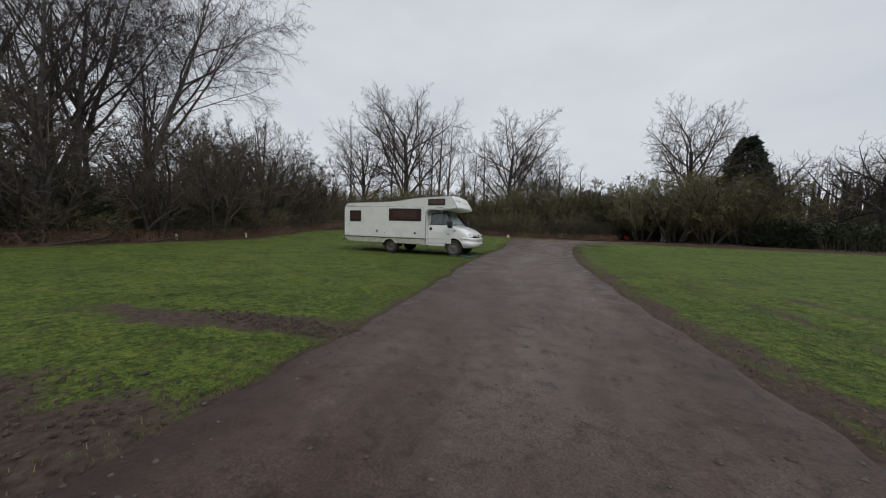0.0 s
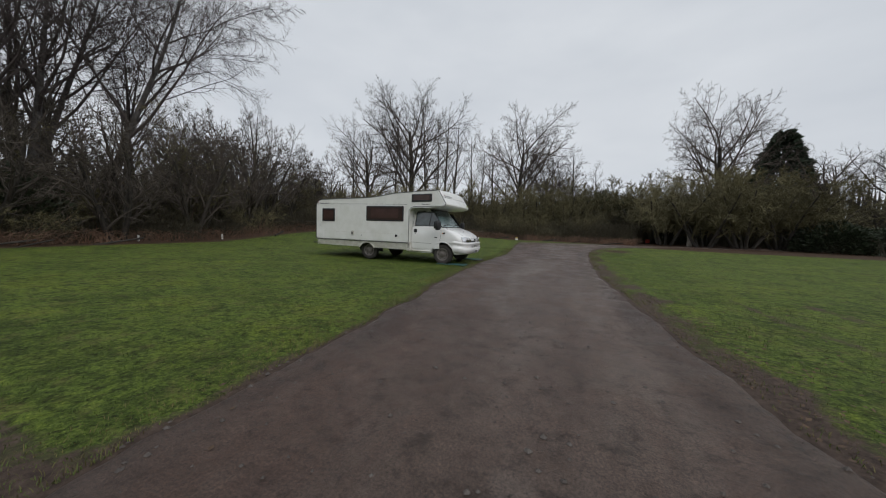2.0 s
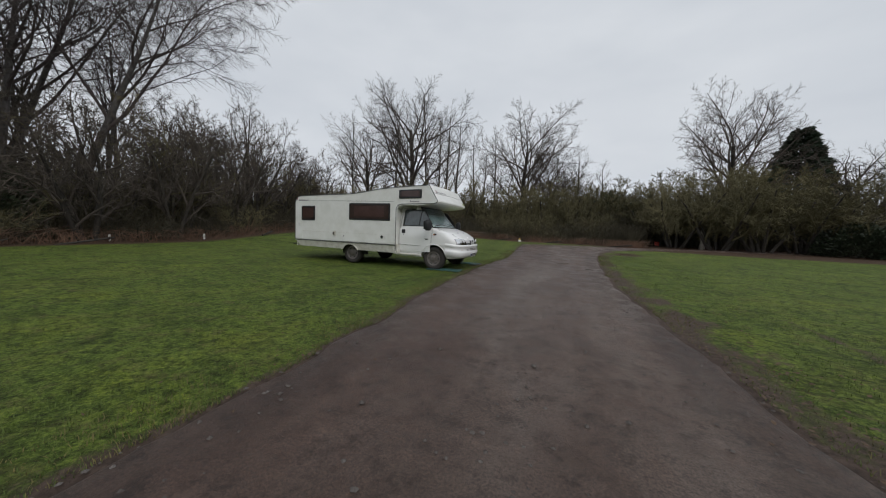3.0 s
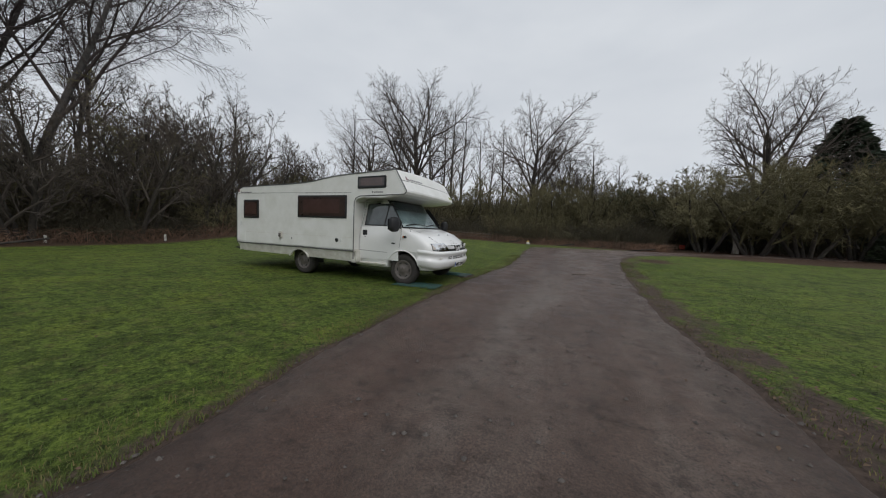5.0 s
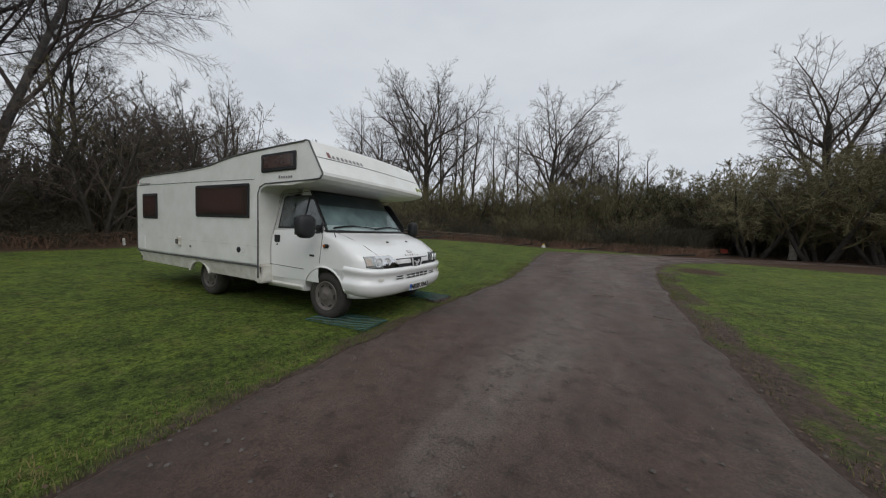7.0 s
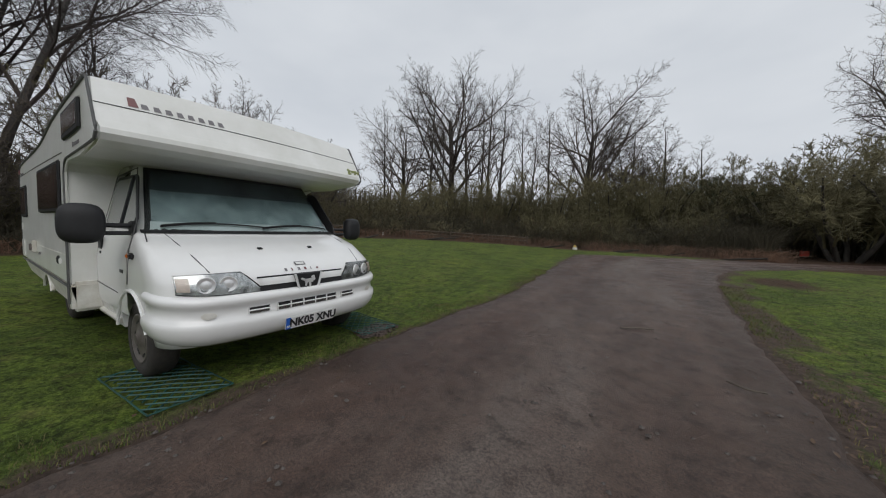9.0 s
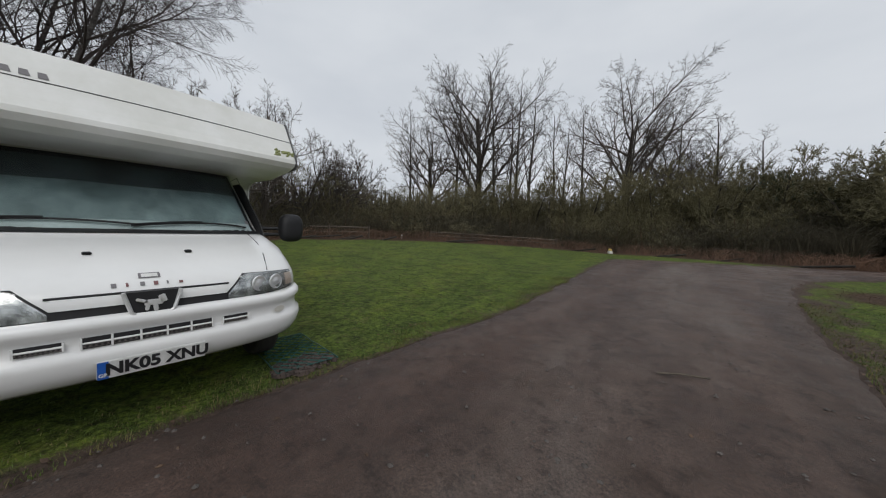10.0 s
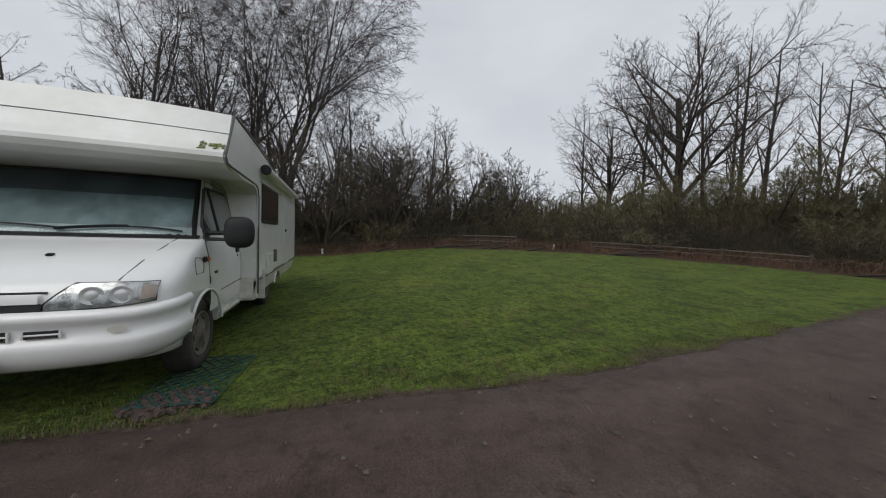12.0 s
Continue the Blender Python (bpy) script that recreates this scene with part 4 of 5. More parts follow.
OAK = dict(seg=[6, 6, 4, 2, 1], wig=[0.08, 0.2, 0.26, 0.3, 0.3], up=[0.03, 0.04, 0.01, 0.0, 0.0], tip=[0.45, 0.2, 0.28, 0.35, 0.5], sides=[9, 5, 4, 3, 3],
           kids=[12, 9, 7, 12], start=[0.34, 0.22, 0.2, 0.05], ang=[0.85, 0.75, 0.8, 0.85], ratio=[0.84, 0.52, 0.45, 0.42], thin=[0.55, 0.55, 0.55, 0.6], levels=4, rmin=0.006,
           shape=lambda f: 1.15 - 0.5 * f)
POLE = dict(OAK, shape=lambda f: 1.12 - 0.6 * f, kids=[16, 6, 4, 6], start=[0.3, 0.2, 0.2, 0.1], ang=[0.55, 0.6, 0.7, 0.7], ratio=[0.26, 0.5, 0.5, 0.5], tip=[0.15, 0.25, 0.3, 0.4, 0.5], wig=[0.03, 0.12, 0.2, 0.25, 0.3])
BIRCH = dict(OAK, shape=lambda f: 1.12 - 0.5 * f, kids=[13, 9, 6, 13], start=[0.36, 0.2, 0.2, 0.1], ang=[0.62, 0.6, 0.7, 0.8], ratio=[0.58, 0.55, 0.5, 0.62], up=[0.02, 0.08, 0.02, -0.06, -0.1], tip=[0.12, 0.2, 0.3, 0.4, 0.5],
             rmin=0.007)
THORN = dict(seg=[5, 4, 3, 1, 1], wig=[0.16, 0.24, 0.28, 0.3, 0.3], up=[0.05, 0.05, 0.03, 0.02, 0.0], tip=[0.35, 0.3, 0.35, 0.4, 0.5], sides=[7, 5, 4, 3, 3],
             kids=[7, 6, 4, 8], start=[0.2, 0.15, 0.15, 0.05], ang=[0.8, 0.8, 0.85, 0.9], ratio=[0.55, 0.6, 0.58, 0.6], thin=[0.62, 0.6, 0.6, 0.7], levels=4, rmin=0.0095,
             shape=lambda f: 1.05 - 0.3 * f)


def tree_template(name, seed, height, radius, P, bark, twig, lean=(0, 0), stems=1, label="", spread=0.5):
    rng = random.Random(seed)
    out = ([[], []], [[], []])
    for k in range(stems):
        a = 6.28 * k / stems + rng.uniform(-0.4, 0.4)
        off = Vector((math.cos(a), math.sin(a), 0)) * (0.25 if stems > 1 else 0)
        d = Vector((lean[0], lean[1], 1)) + (off * 4 * spread if stems > 1 else Vector())
        grow(out, rng, off + Vector((0, 0, -0.25)), d.normalized(), height * (rng.uniform(0.75, 1.0) if stems > 1 else 1), radius, 0, P)
    # flare at the foot
    th = new(name)
    tagged(th, label, "tree" if "tree" in name or name in ("oak", "birch") else "shrub")
    make("trunk", out[0][0], out[0][1], bark, th, smooth=True)
    make("crown", out[1][0], out[1][1], twig, th)
    return th


def in_wood(x, y):
    """Where a tree of the wood stands: the plan of the wood, turned and spread a little about the lane."""
    r, a = 1.05 * math.hypot(x - 2.5, y + 8), math.atan2(x - 2.5, y + 8)
    a = -0.358 + (a + 0.323) * 0.95
    return 2.5 + r * math.sin(a), -8 + r * math.cos(a)


def hide_template(ob, spots):
    """Stands the template on its first spot and copies on the rest. A spot: x, y, height scale, turn, width scale."""
    first = True
    for x, y, s, turn, w in spots:
        x, y = in_wood(x, y)
        m = pose(x, y, rise(x, y) - 0.03, 0, 0, turn)
        sc = Matrix.Diagonal((w, w, s, 1))
        if first:
            first = False
            ob.matrix_basis = m @ sc
        else:
            c = copy_thing(ob, m)
            c.scale = (w, w, s)


rw = random.Random(11)
# heights below are those of the templates; spots scale them
oak_a = tree_template("oak", 21, 6.6, 0.34, OAK, M_BARK, M_TWIG, label="tall bare oak with a broad twiggy winter crown")
oak_b = tree_template("oak", 22, 6.4, 0.29, OAK, M_BARK, M_TWIG, (0.06, 0.03), label="tall bare oak with a broad twiggy winter crown")
pole_a = tree_template("slender_tree", 31, 12.0, 0.17, POLE, M_BARK, M_TWIG, label="slender dark bare tree among undergrowth")
pole_b = tree_template("slender_tree", 32, 12.0, 0.15, POLE, M_BARK, M_TWIG, (0.05, -0.03), label="slender dark bare tree among undergrowth")
birch_a = tree_template("birch", 41, 14.0, 0.2, BIRCH, M_BARKB, M_TWIGB, (0.2, 0.3), label="leaning bare birch with fine drooping twigs")
birch_b = tree_template("birch", 42, 13.0, 0.22, BIRCH, M_BARKB, M_TWIGB, (0.1, 0.12), label="leaning bare birch with fine drooping twigs")
thorn_a = tree_template("hawthorn", 51, 4.6, 0.11, THORN, M_BARK, M_TWIG, stems=4, label="many-stemmed bare hawthorn at the lawn's edge", spread=0.5)
thorn_b = tree_template("hawthorn", 52, 4.6, 0.10, dict(THORN, kids=[7, 6, 5, 11], rmin=0.013), M_BARK, M_TWIGG, stems=5, label="dense lichen-tinted hawthorn with tangled branches", spread=0.7)
bush_a = tree_template("bramble_bush", 61, 2.2, 0.03, dict(THORN, levels=3, kids=[6, 5, 11], seg=[4, 3, 1, 1], rmin=0.008), M_BRAMBLE, M_BRAMBLE, stems=8, label="dark leafless bramble and scrub bush", spread=0.9)
bush_b = tree_template("scrub_bush", 62, 2.6, 0.03, dict(THORN, levels=3, kids=[6, 5, 11], seg=[4, 3, 1, 1], rmin=0.008), M_BRUSH, M_TWIGG, stems=8, label="olive-brown leafless scrub bush", spread=0.6)

oak_c = tree_template("oak", 23, 11.5, 0.42, dict(OAK, kids=[14, 11, 8, 13], start=[0.26, 0.22, 0.2, 0.05], ratio=[0.82, 0.54, 0.44, 0.42], up=[0.03, 0.05, 0.01, 0.0, 0.0], rmin=0.009), M_BARK, M_TWIG, label="very tall bare oak with a rounded twiggy crown")
hide_template(oak_c, [(-19.6, 34.9, 1.42, 30, 1.3), (-2.0, 42.7, 1.22, 200, 1.15), (20.6, 30.2, 0.97, 80, 0.9), (-26.5, 33.5, 1.0, 100, 1.0), (1.8, 42.0, 0.8, 290, 0.95)])
hide_template(oak_a, [(-23.0, -7.7, 1.4, 10, 1.1), (-27.5, -2.6, 1.4, 140, 1.1), 
                      (27.8, 26.5, 1.05, 10, 1.0), (4.3, 37.0, 1.05, 300, 0.9), (-27.0, -13.0, 1.5, 60, 1.15), (33, 23, 1.05, 60, 1.0), (36.5, 26.5, 1.15, 200, 1.05), (12.1, 46, 0.85, 0, 0.9)])
hide_template(oak_b, [(-32.2, 24.7, 0.95, 100, 0.9), (-19.6, -12.3, 0.95, 70, 0.85), (-24.5, -7.0, 1.0, 250, 0.9), (30.8, 24.6, 1.05, 120, 1.0),
                      (-24.6, 6.2, 1.1, 190, 0.85), (-21.5, -19, 1.05, 0, 0.95), (-28.5, 7, 1.1, 40, 1.0), (8.4, 38.0, 0.85, 20, 0.9), (24, 36, 1.1, 200, 1.0)])
hide_template(pole_a, [(-16.2, 34.5, 1.55, 0, 1.4), (-12.1, 32.0, 1.38, 60, 1.4), (-5.3, 34.2, 1.15, 10, 1.1), (-26.0, 29.0, 1.3, 50, 1.1), (-19.9, -9.7, 0.95, 200, 1.0), (-22.7, -2.8, 1.0, 20, 1.1),
                       (5.9, 34.9, 0.95, 0, 1.2), (-17.9, -6.2, 0.75, 0, 1.0), (-27.9, 3.0, 1.2, 70, 1.2), (-1.0, 33.5, 1.1, 70, 1.2), (-25.5, 12, 0.95, 0, 1.1), (-20, -15, 0.9, 0, 1.1)])
hide_template(pole_b, [(-15.2, 36.1, 1.5, 90, 1.4), (-11.2, 33.0, 1.36, 10, 1.5), (-8.8, 35.4, 1.25, 190, 1.2), (-20.0, 31.0, 1.5, 0, 1.3), (-18.0, 30.5, 1.2, 100, 1.1), (-23.1, -4.3, 1.1, 40, 1.1),
                       (8.4, 34.0, 0.8, 90, 1.2), (-22.8, 9.4, 0.85, 0, 1.1), (2.5, 34.5, 1.0, 10, 1.2), (-30.5, 21, 0.8, 10, 1.1), (-6.5, 30.5, 0.95, 0, 1.1)])
hide_template(birch_a, [(-20.6, -2.4, 1.2, 0, 1.2), (-24.0, -4.0, 1.3, 25, 1.1)])
hide_template(birch_b, [(-21.5, -4.4, 1.15, 0, 1.15), (-19.4, -6.5, 1.0, 10, 1.05), (-25.5, 1.0, 0.95, -30, 0.9), (-20.5, -10.0, 1.1, 40, 1.15)])
hide_template(thorn_a, [(-17.6, 1.2, 1.45, 0, 1.15), (-18.2, 4.6, 1.65, 50, 1.21), (-19.2, 7.2, 1.78, 120, 1.26), (-17.0, -2.6, 1.32, 200, 1.09), (-17.2, -6.8, 1.32, 250, 1.15), (-16.9, -11.0, 1.45, 20, 1.21),
                        (-21.5, 11.5, 1.58, 70, 1.26), (-20.5, 14.6, 1.52, 10, 1.15), (-23.5, 16.5, 1.58, 170, 1.26), (-17.5, -15.5, 1.45, 10, 1.26), (-18.5, -20, 1.58, 80, 1.26), (-19.5, -1.0, 1.58, 300, 1.15), (-20.5, 2.5, 1.72, 40, 1.15)])
hide_template(thorn_b, [(13.2, 22.5, 1.45, 0, 1.3), (15.8, 21.2, 1.5, 60, 1.35), (18.3, 20.5, 1.5, 130, 1.35), (21.0, 20.8, 1.45, 200, 1.3), (12.4, 26.0, 1.4, 20, 1.2), (14.5, 27.0, 1.6, 250, 1.3), (17.5, 25.0, 1.6, 300, 1.3), (23.5, 22.5, 1.3, 20, 1.3),
                        (-9.0, 29.0, 1.5, 0, 1.1), (-4.0, 29.5, 1.5, 80, 1.1), (1.5, 30.5, 1.5, 140, 1.2), (5.0, 31.5, 1.7, 200, 1.3), (9.3, 31.0, 1.6, 300, 1.3), (-14.0, 28.0, 1.3, 40, 1.1), (-18.5, 26.5, 1.3, 10, 1.1), (-23.0, 23.0, 1.2, 90, 1.1)])

small = tree_template("small_tree", 55, 4.2, 0.09, dict(OAK, levels=4, seg=[5, 4, 3, 1, 1], kids=[8, 6, 4, 8], start=[0.2, 0.15, 0.15, 0.05], ratio=[0.85, 0.5, 0.5, 0.6], rmin=0.010), M_BARK, M_TWIGG, stems=2, label="small bare understorey tree with fine olive-brown twigs", spread=0.35)
mids = []
for k in range(26):
    mids.append((-33 + 1.75 * k + rw.uniform(-0.6, 0.6), (24 if k < 4 else 29.5) + rw.uniform(-1.5, 3.5), rw.uniform(0.9, 1.3), rw.uniform(0, 360), rw.uniform(0.9, 1.25)))
for k in range(9):
    mids.append((-21 + rw.uniform(-2, 2), -16 + 3.4 * k + rw.uniform(-1, 1), rw.uniform(0.9, 1.3), rw.uniform(0, 360), rw.uniform(0.9, 1.2)))
for k in range(7):
    mids.append((13 + 3.0 * k, 29 - 0.6 * k + rw.uniform(-1, 1), rw.uniform(1.0, 1.3), rw.uniform(0, 360), rw.uniform(1.0, 1.2)))
hide_template(small, mids)
spots_a, spots_b = [], []
for k in range(0, len(EC) - 6, 2):
    x, y = EC[k]
    if y < -34:
        continue
    for row in range(3):
        t = EC[min(k + 1, len(EC) - 1)] - EC[k]
        nrm = np.array((-t[1], t[0])) / max(1e-6, np.hypot(*t))
        px, py = (EC[k] + nrm * (1.6 + 2.1 * row + rw.uniform(-0.5, 0.7)) + t * rw.uniform(-0.6, 0.6))
        if px > 7 or (px > -1 and py < 23):
            continue
        (spots_a if rw.random() < 0.6 else spots_b).append((px, py, rw.uniform(0.55, 0.8) + 0.3 * row, rw.uniform(0, 360), rw.uniform(0.8, 1.15) + 0.12 * row))
rw.shuffle(spots_b)
spots_b = spots_b[:26]
for x, y in ((14, 24.5), (17, 23), (20, 23.5), (22.5, 25), (26, 23), (11, 28.5), (8.5, 28.5), (25.5, 20.5), (29, 21), (32, 20), (6, 28), (3, 28)):
    spots_b.append((x, y, rw.uniform(0.8, 1.1), rw.uniform(0, 360), rw.uniform(0.9, 1.2)))
rw.shuffle(spots_a)
hide_template(bush_a, spots_a[:26])
hide_template(bush_b, spots_b[:26])


# ---------- evergreens ----------
def leafy(name, seed, spots_fn, count, size, material, label, trunk_h, trunk_r, category="shrub"):
    """A trunk and a crown of many small leaf sprays placed by spots_fn(rng) -> point, outward way."""
    rng = random.Random(seed)
    th = new(name)
    tagged(th, label, category)
    tv, tf = [], []
    tube_into(tv, tf, [Vector((0, 0, -0.3)), Vector((0.02, 0, trunk_h * 0.5)), Vector((0, 0.03, trunk_h))], [trunk_r * 1.2, trunk_r * 0.7, 0.03], 8)
    make("trunk", tv, tf, M_BARK, th)
    v, f = [], []
    for _ in range(count):
        p, w = spots_fn(rng)
        w = (w + Vector((rng.uniform(-.5, .5), rng.uniform(-.5, .5), rng.uniform(-.4, .4)))).normalized()
        a = w.orthogonal().normalized()
        a = Matrix.Rotation(rng.uniform(0, 6.28), 3, w) @ a
        s = size * rng.uniform(0.6, 1.3)
        b = len(v)
        v += [p, p + w * s * 0.5 + a * s * 0.22, p + w * s, p + w * s * 0.5 - a * s * 0.22]
        f += [(b, b + 1, b + 2, b + 3)]
    make("crown", v, f, material, th)
    return th


def fir_spot(rng):
    t = rng.random() ** 1.4
    z = 1.0 + 10.2 * t
    a = rng.uniform(0, 6.28)
    rad = (3.3 * (1 - t) ** 0.8 + 0.15) * (0.55 + 0.45 * rng.random()) * (1 + 0.16 * math.sin(5 * a + z * 2) + 0.12 * math.sin(z * 5.5))
    return Vector((rad * math.cos(a), rad * math.sin(a), z - 0.15 * rad)), Vector((math.cos(a), math.sin(a), -0.1))


fir = leafy("fir_tree", 71, fir_spot, 15000, 0.5, M_FIR, "dark green conical fir standing behind hawthorns", 11.0, 0.3, "tree")
fx, fy = in_wood(26.6, 31.5)
fir.matrix_basis = pose(fx, fy, rise(fx, fy)) @ Matrix.Diagonal((1.25, 1.25, 1.12, 1))


def dome_spot(rng):
    while True:
        p = Vector((rng.uniform(-1, 1), rng.uniform(-1, 1), rng.uniform(0, 1)))
        if 0.35 < p.length < 1 + 0.2 * noise.noise(p * 2.3):
            return Vector((p.x * 1.9, p.y * 1.9, 0.1 + p.z * 2.6)), p.normalized()


holly = leafy("evergreen_bush", 72, dome_spot, 5500, 0.22, M_HOLLY, "dark evergreen bush under bare trees", 1.8, 0.08)
hol = [(23.2, 19.2, 0.9, 0, 1.2), (26.5, 19.0, 0.8, 50, 1.2), (9.5, 33.5, 2.3, 10, 1.7), (7.0, 34.5, 2.0, 90, 1.6), (12.0, 31.0, 1.9, 200, 1.7), (29.5, 18.6, 0.8, 10, 1.2), (-20.0, -5.0, 1.3, 10, 1.0), (-19.5, -9.0, 1.5, 90, 1.1), (16.0, 30.0, 1.7, 30, 1.4), (4.5, 35.5, 1.9, 0, 1.5)]
hide_template(holly, hol)


# ---------- undergrowth, far woods ----------
def thicket(name, band, count, seed, hmin, hmax, material, label, width=0.012):
    """Many thin upright and arching stems, joined."""
    rng = random.Random(seed)
    v, f = [], []
    for _ in range(count):
        x, y = band(rng)
        z = rise(x, y) - 0.02
        h = rng.uniform(hmin, hmax)
        a = rng.uniform(0, 6.28)
        lean = rng.uniform(0.1, 1.0 if h > 0.9 else 2.2) * h
        p0 = Vector((x, y, z))
        p1 = p0 + Vector((math.cos(a) * lean * 0.35, math.sin(a) * lean * 0.35, h * 0.62))
        p2 = p0 + Vector((math.cos(a + .4) * lean, math.sin(a + .4) * lean, h * rng.uniform(0.7, 1.0)))
        w = width * rng.uniform(0.6, 1.5)
        tube_into(v, f, [p0, p1, p2], [w, w * 0.7, w * 0.25], 3)
    ob = make(name, v, f, material)
    return tagged(ob, label, "undergrowth", kind="stuff")


def along(curve, lo, hi, d0, d1):
    def pick(rng):
        k = rng.randrange(lo, hi)
        t = curve[k + 1] - curve[k]
        nrm = np.array((-t[1], t[0])) / max(1e-6, np.hypot(*t))
        q = curve[k] + t * rng.random() + nrm * (d0 + (d1 - d0) * rng.random() ** 1.3)
        return float(q[0]), float(q[1])
    return pick


NE = len(EC) - 12
thicket("undergrowth", along(EC, 12, NE, 0.6, 6.0), 7000, 81, 0.2, 0.8, M_BRUSH, "tangle of red-brown dead stems along the lawn", 0.010)
thicket("undergrowth", along(EC, 12, NE, 2.5, 12.0), 8000, 82, 0.9, 2.6, M_BRAMBLE, "dark leafless undergrowth below the trees", 0.013)
thicket("undergrowth", along(EC, 12, NE, 9, 24.0), 4200, 83, 2.0, 4.6, M_BRAMBLE, "dark leafless undergrowth deep in the wood", 0.022)
thicket("undergrowth", lambda rng: (rng.uniform(6, 40), rng.uniform(27, 42)), 4000, 84, 1.2, 4.2, M_BRAMBLE, "dark leafless undergrowth deep in the wood", 0.022)
thicket("undergrowth", lambda rng: (rng.uniform(22, 60), rng.uniform(17, 30)), 3000, 85, 0.6, 2.6, M_BRAMBLE, "dark leafless undergrowth under trees", 0.016)

# rings of far trees close the place all round
for ring, (dist, top, seed, span) in enumerate(((58, 7.5, 91, 1.0), (75, 12.5, 92, 1.6))):
    rng = random.Random(seed)
    v, f = [], []
    for k in range(3400):
        a = 2 * math.pi * (k + rng.random()) / 3400
        rr = dist + rng.uniform(-5, 5)
        x, y = math.cos(a) * rr, math.sin(a) * rr + 8
        z = rise(x, y) - 0.5
        h = top * (0.45 + 0.5 * (0.5 + 0.5 * noise.noise(Vector((a * 9, seed, 0)))) + rng.uniform(-0.2, 0.25))
        w = span * rng.uniform(0.05, 0.3)
        tx, ty = -math.sin(a) * w, math.cos(a) * w
        b = len(v)
        v += [(x - tx * 2, y - ty * 2, z), (x + tx * 2, y + ty * 2, z), (x + tx * rng.uniform(0.2, 1), y + ty * rng.uniform(0.2, 1), z + h * 0.7), (x + tx * rng.uniform(-2, 2), y + ty * rng.uniform(-2, 2), z + h)]
        f += [(b, b + 1, b + 2), (b, b + 2, b + 3)]
    tagged(make("backdrop", v, f, M_FAR), "hazy grey-brown woodland in the distance", "woodland", kind="structure")


# ---------- small things about the place ----------
def marker_post(x, y, h=0.34, lean=0.0):
    p = new("marker_post")
    tagged(p, "short white painted marker post in grass", "post", "marker posts")
    part("post", block((0.075, 0.075, h), pose(0, 0, h / 2 - 0.03, lean, 0, 20), 0.012), M_POSTW, p)
    part("foot", lathe([(0.09, -0.02), (0.08, 0.02), (0.05, 0.035)], Matrix(), 12), M_CLOD, p, "bare earth at the foot")
    p.matrix_basis = pose(x, y, rise(x, y))
    return p


for x, y, a in ((-16.6, -1.9, 0), (-15.8, 1.6, 2), (-18.0, 12.0, 4), (-13.6, 14.9, -8), (-16.2, -8.5, 0)):
    marker_post(x, y, 0.36, a)


def rail_fence(pts, h=0.75):
    fn = new("rail_fence")
    tagged(fn, "low weathered wooden rail fence before the trees", "fence")
    prev = None
    for x, y in pts:
        z = rise(x, y)
        part("post", block((0.1, 0.1, h + 0.2), pose(x, y, z + h / 2 - 0.05, 2, 1, 12), 0.012), M_WOOD, fn)
        if prev:
            for k in (0.5, 0.92):
                rod([(prev[0], prev[1], prev[2] + h * k), (x, y, z + h * k - 0.02)], 0.045, M_WOOD, "rail", fn, sides=7)
        prev = (x, y, z)
    return fn


rail_fence([(-18.3, 6.0), (-17.2, 8.4), (-16.0, 10.8), (-14.8, 13.0)])
rail_fence([(-12.8, 17.0), (-10.6, 19.2), (-8.2, 21.0), (-5.5, 22.4)], 0.6)
rail_fence([(3.2, 24.6), (6.0, 25.2), (8.6, 26.2)], 0.55)

rb = random.Random(5)
for k in range(16):
    i = rb.randrange(14, NE)
    q = EC[i] + np.array((-(EC[i + 1] - EC[i])[1], (EC[i + 1] - EC[i])[0])) * rb.uniform(0.3, 1.6)
    a = math.atan2(*(EC[i + 1] - EC[i])[::-1]) + rb.uniform(-0.5, 0.5)
    ln = rb.uniform(1.0, 2.8)
    z = rise(q[0], q[1])
    pts = [Vector((q[0] + math.cos(a) * ln * t, q[1] + math.sin(a) * ln * t, z + 0.1 + 0.12 * math.sin(3 * t))) for t in (-0.5, 0, 0.5)]
    log = rod(pts, rb.uniform(0.025, 0.055), M_BARK, "fallen_log", sides=7)
    tagged(log, "fallen grey-brown branch lying in leaf litter", "log", "fallen branches")

# picnic table, red bin, lamp marker, pale stump
tb = new("picnic_table")
tagged(tb, "dark weathered picnic table with attached benches", "table")
for k in range(5):
    part("top_plank", block((1.6, 0.13, 0.04), pose(0, -0.28 + 0.14 * k, 0.72), 0.008), M_WOOD, tb)
for s in (-1, 1):
    for k in range(2):
        part("bench_plank", block((1.6, 0.12, 0.04), pose(0, s * (0.62 + 0.13 * k), 0.43), 0.008), M_WOOD, tb)
    part("cross_beam", block((0.05, 1.5, 0.09), pose(s * 0.55, 0, 0.39), 0.006), M_WOOD, tb)
    for q in (-1, 1):
        part("leg", block((0.06, 0.09, 0.8), pose(s * 0.6, q * 0.42, 0.35, q * 24, 0, 0), 0.006), M_WOOD, tb)
tb.matrix_basis = pose(8.3, 24.8, rise(8.3, 24.8), 0, 0, 20)

bn = new("dog_waste_bin")
tagged(bn, "small red plastic bin on a low stand", "bin")
part("bin_body", block((0.5, 0.4, 0.42), pose(0, 0, 0.33), 0.05), M_RED, bn)
part("lid", block((0.54, 0.44, 0.07), pose(0, 0, 0.56), 0.03), M_RED, bn)
part("stand", block((0.36, 0.3, 0.14), pose(0, 0, 0.06), 0.01), M_BLACK, bn)
bn.matrix_basis = pose(10.6, 27.0, rise(10.6, 27.0)) @ Matrix.Scale(0.75, 4)

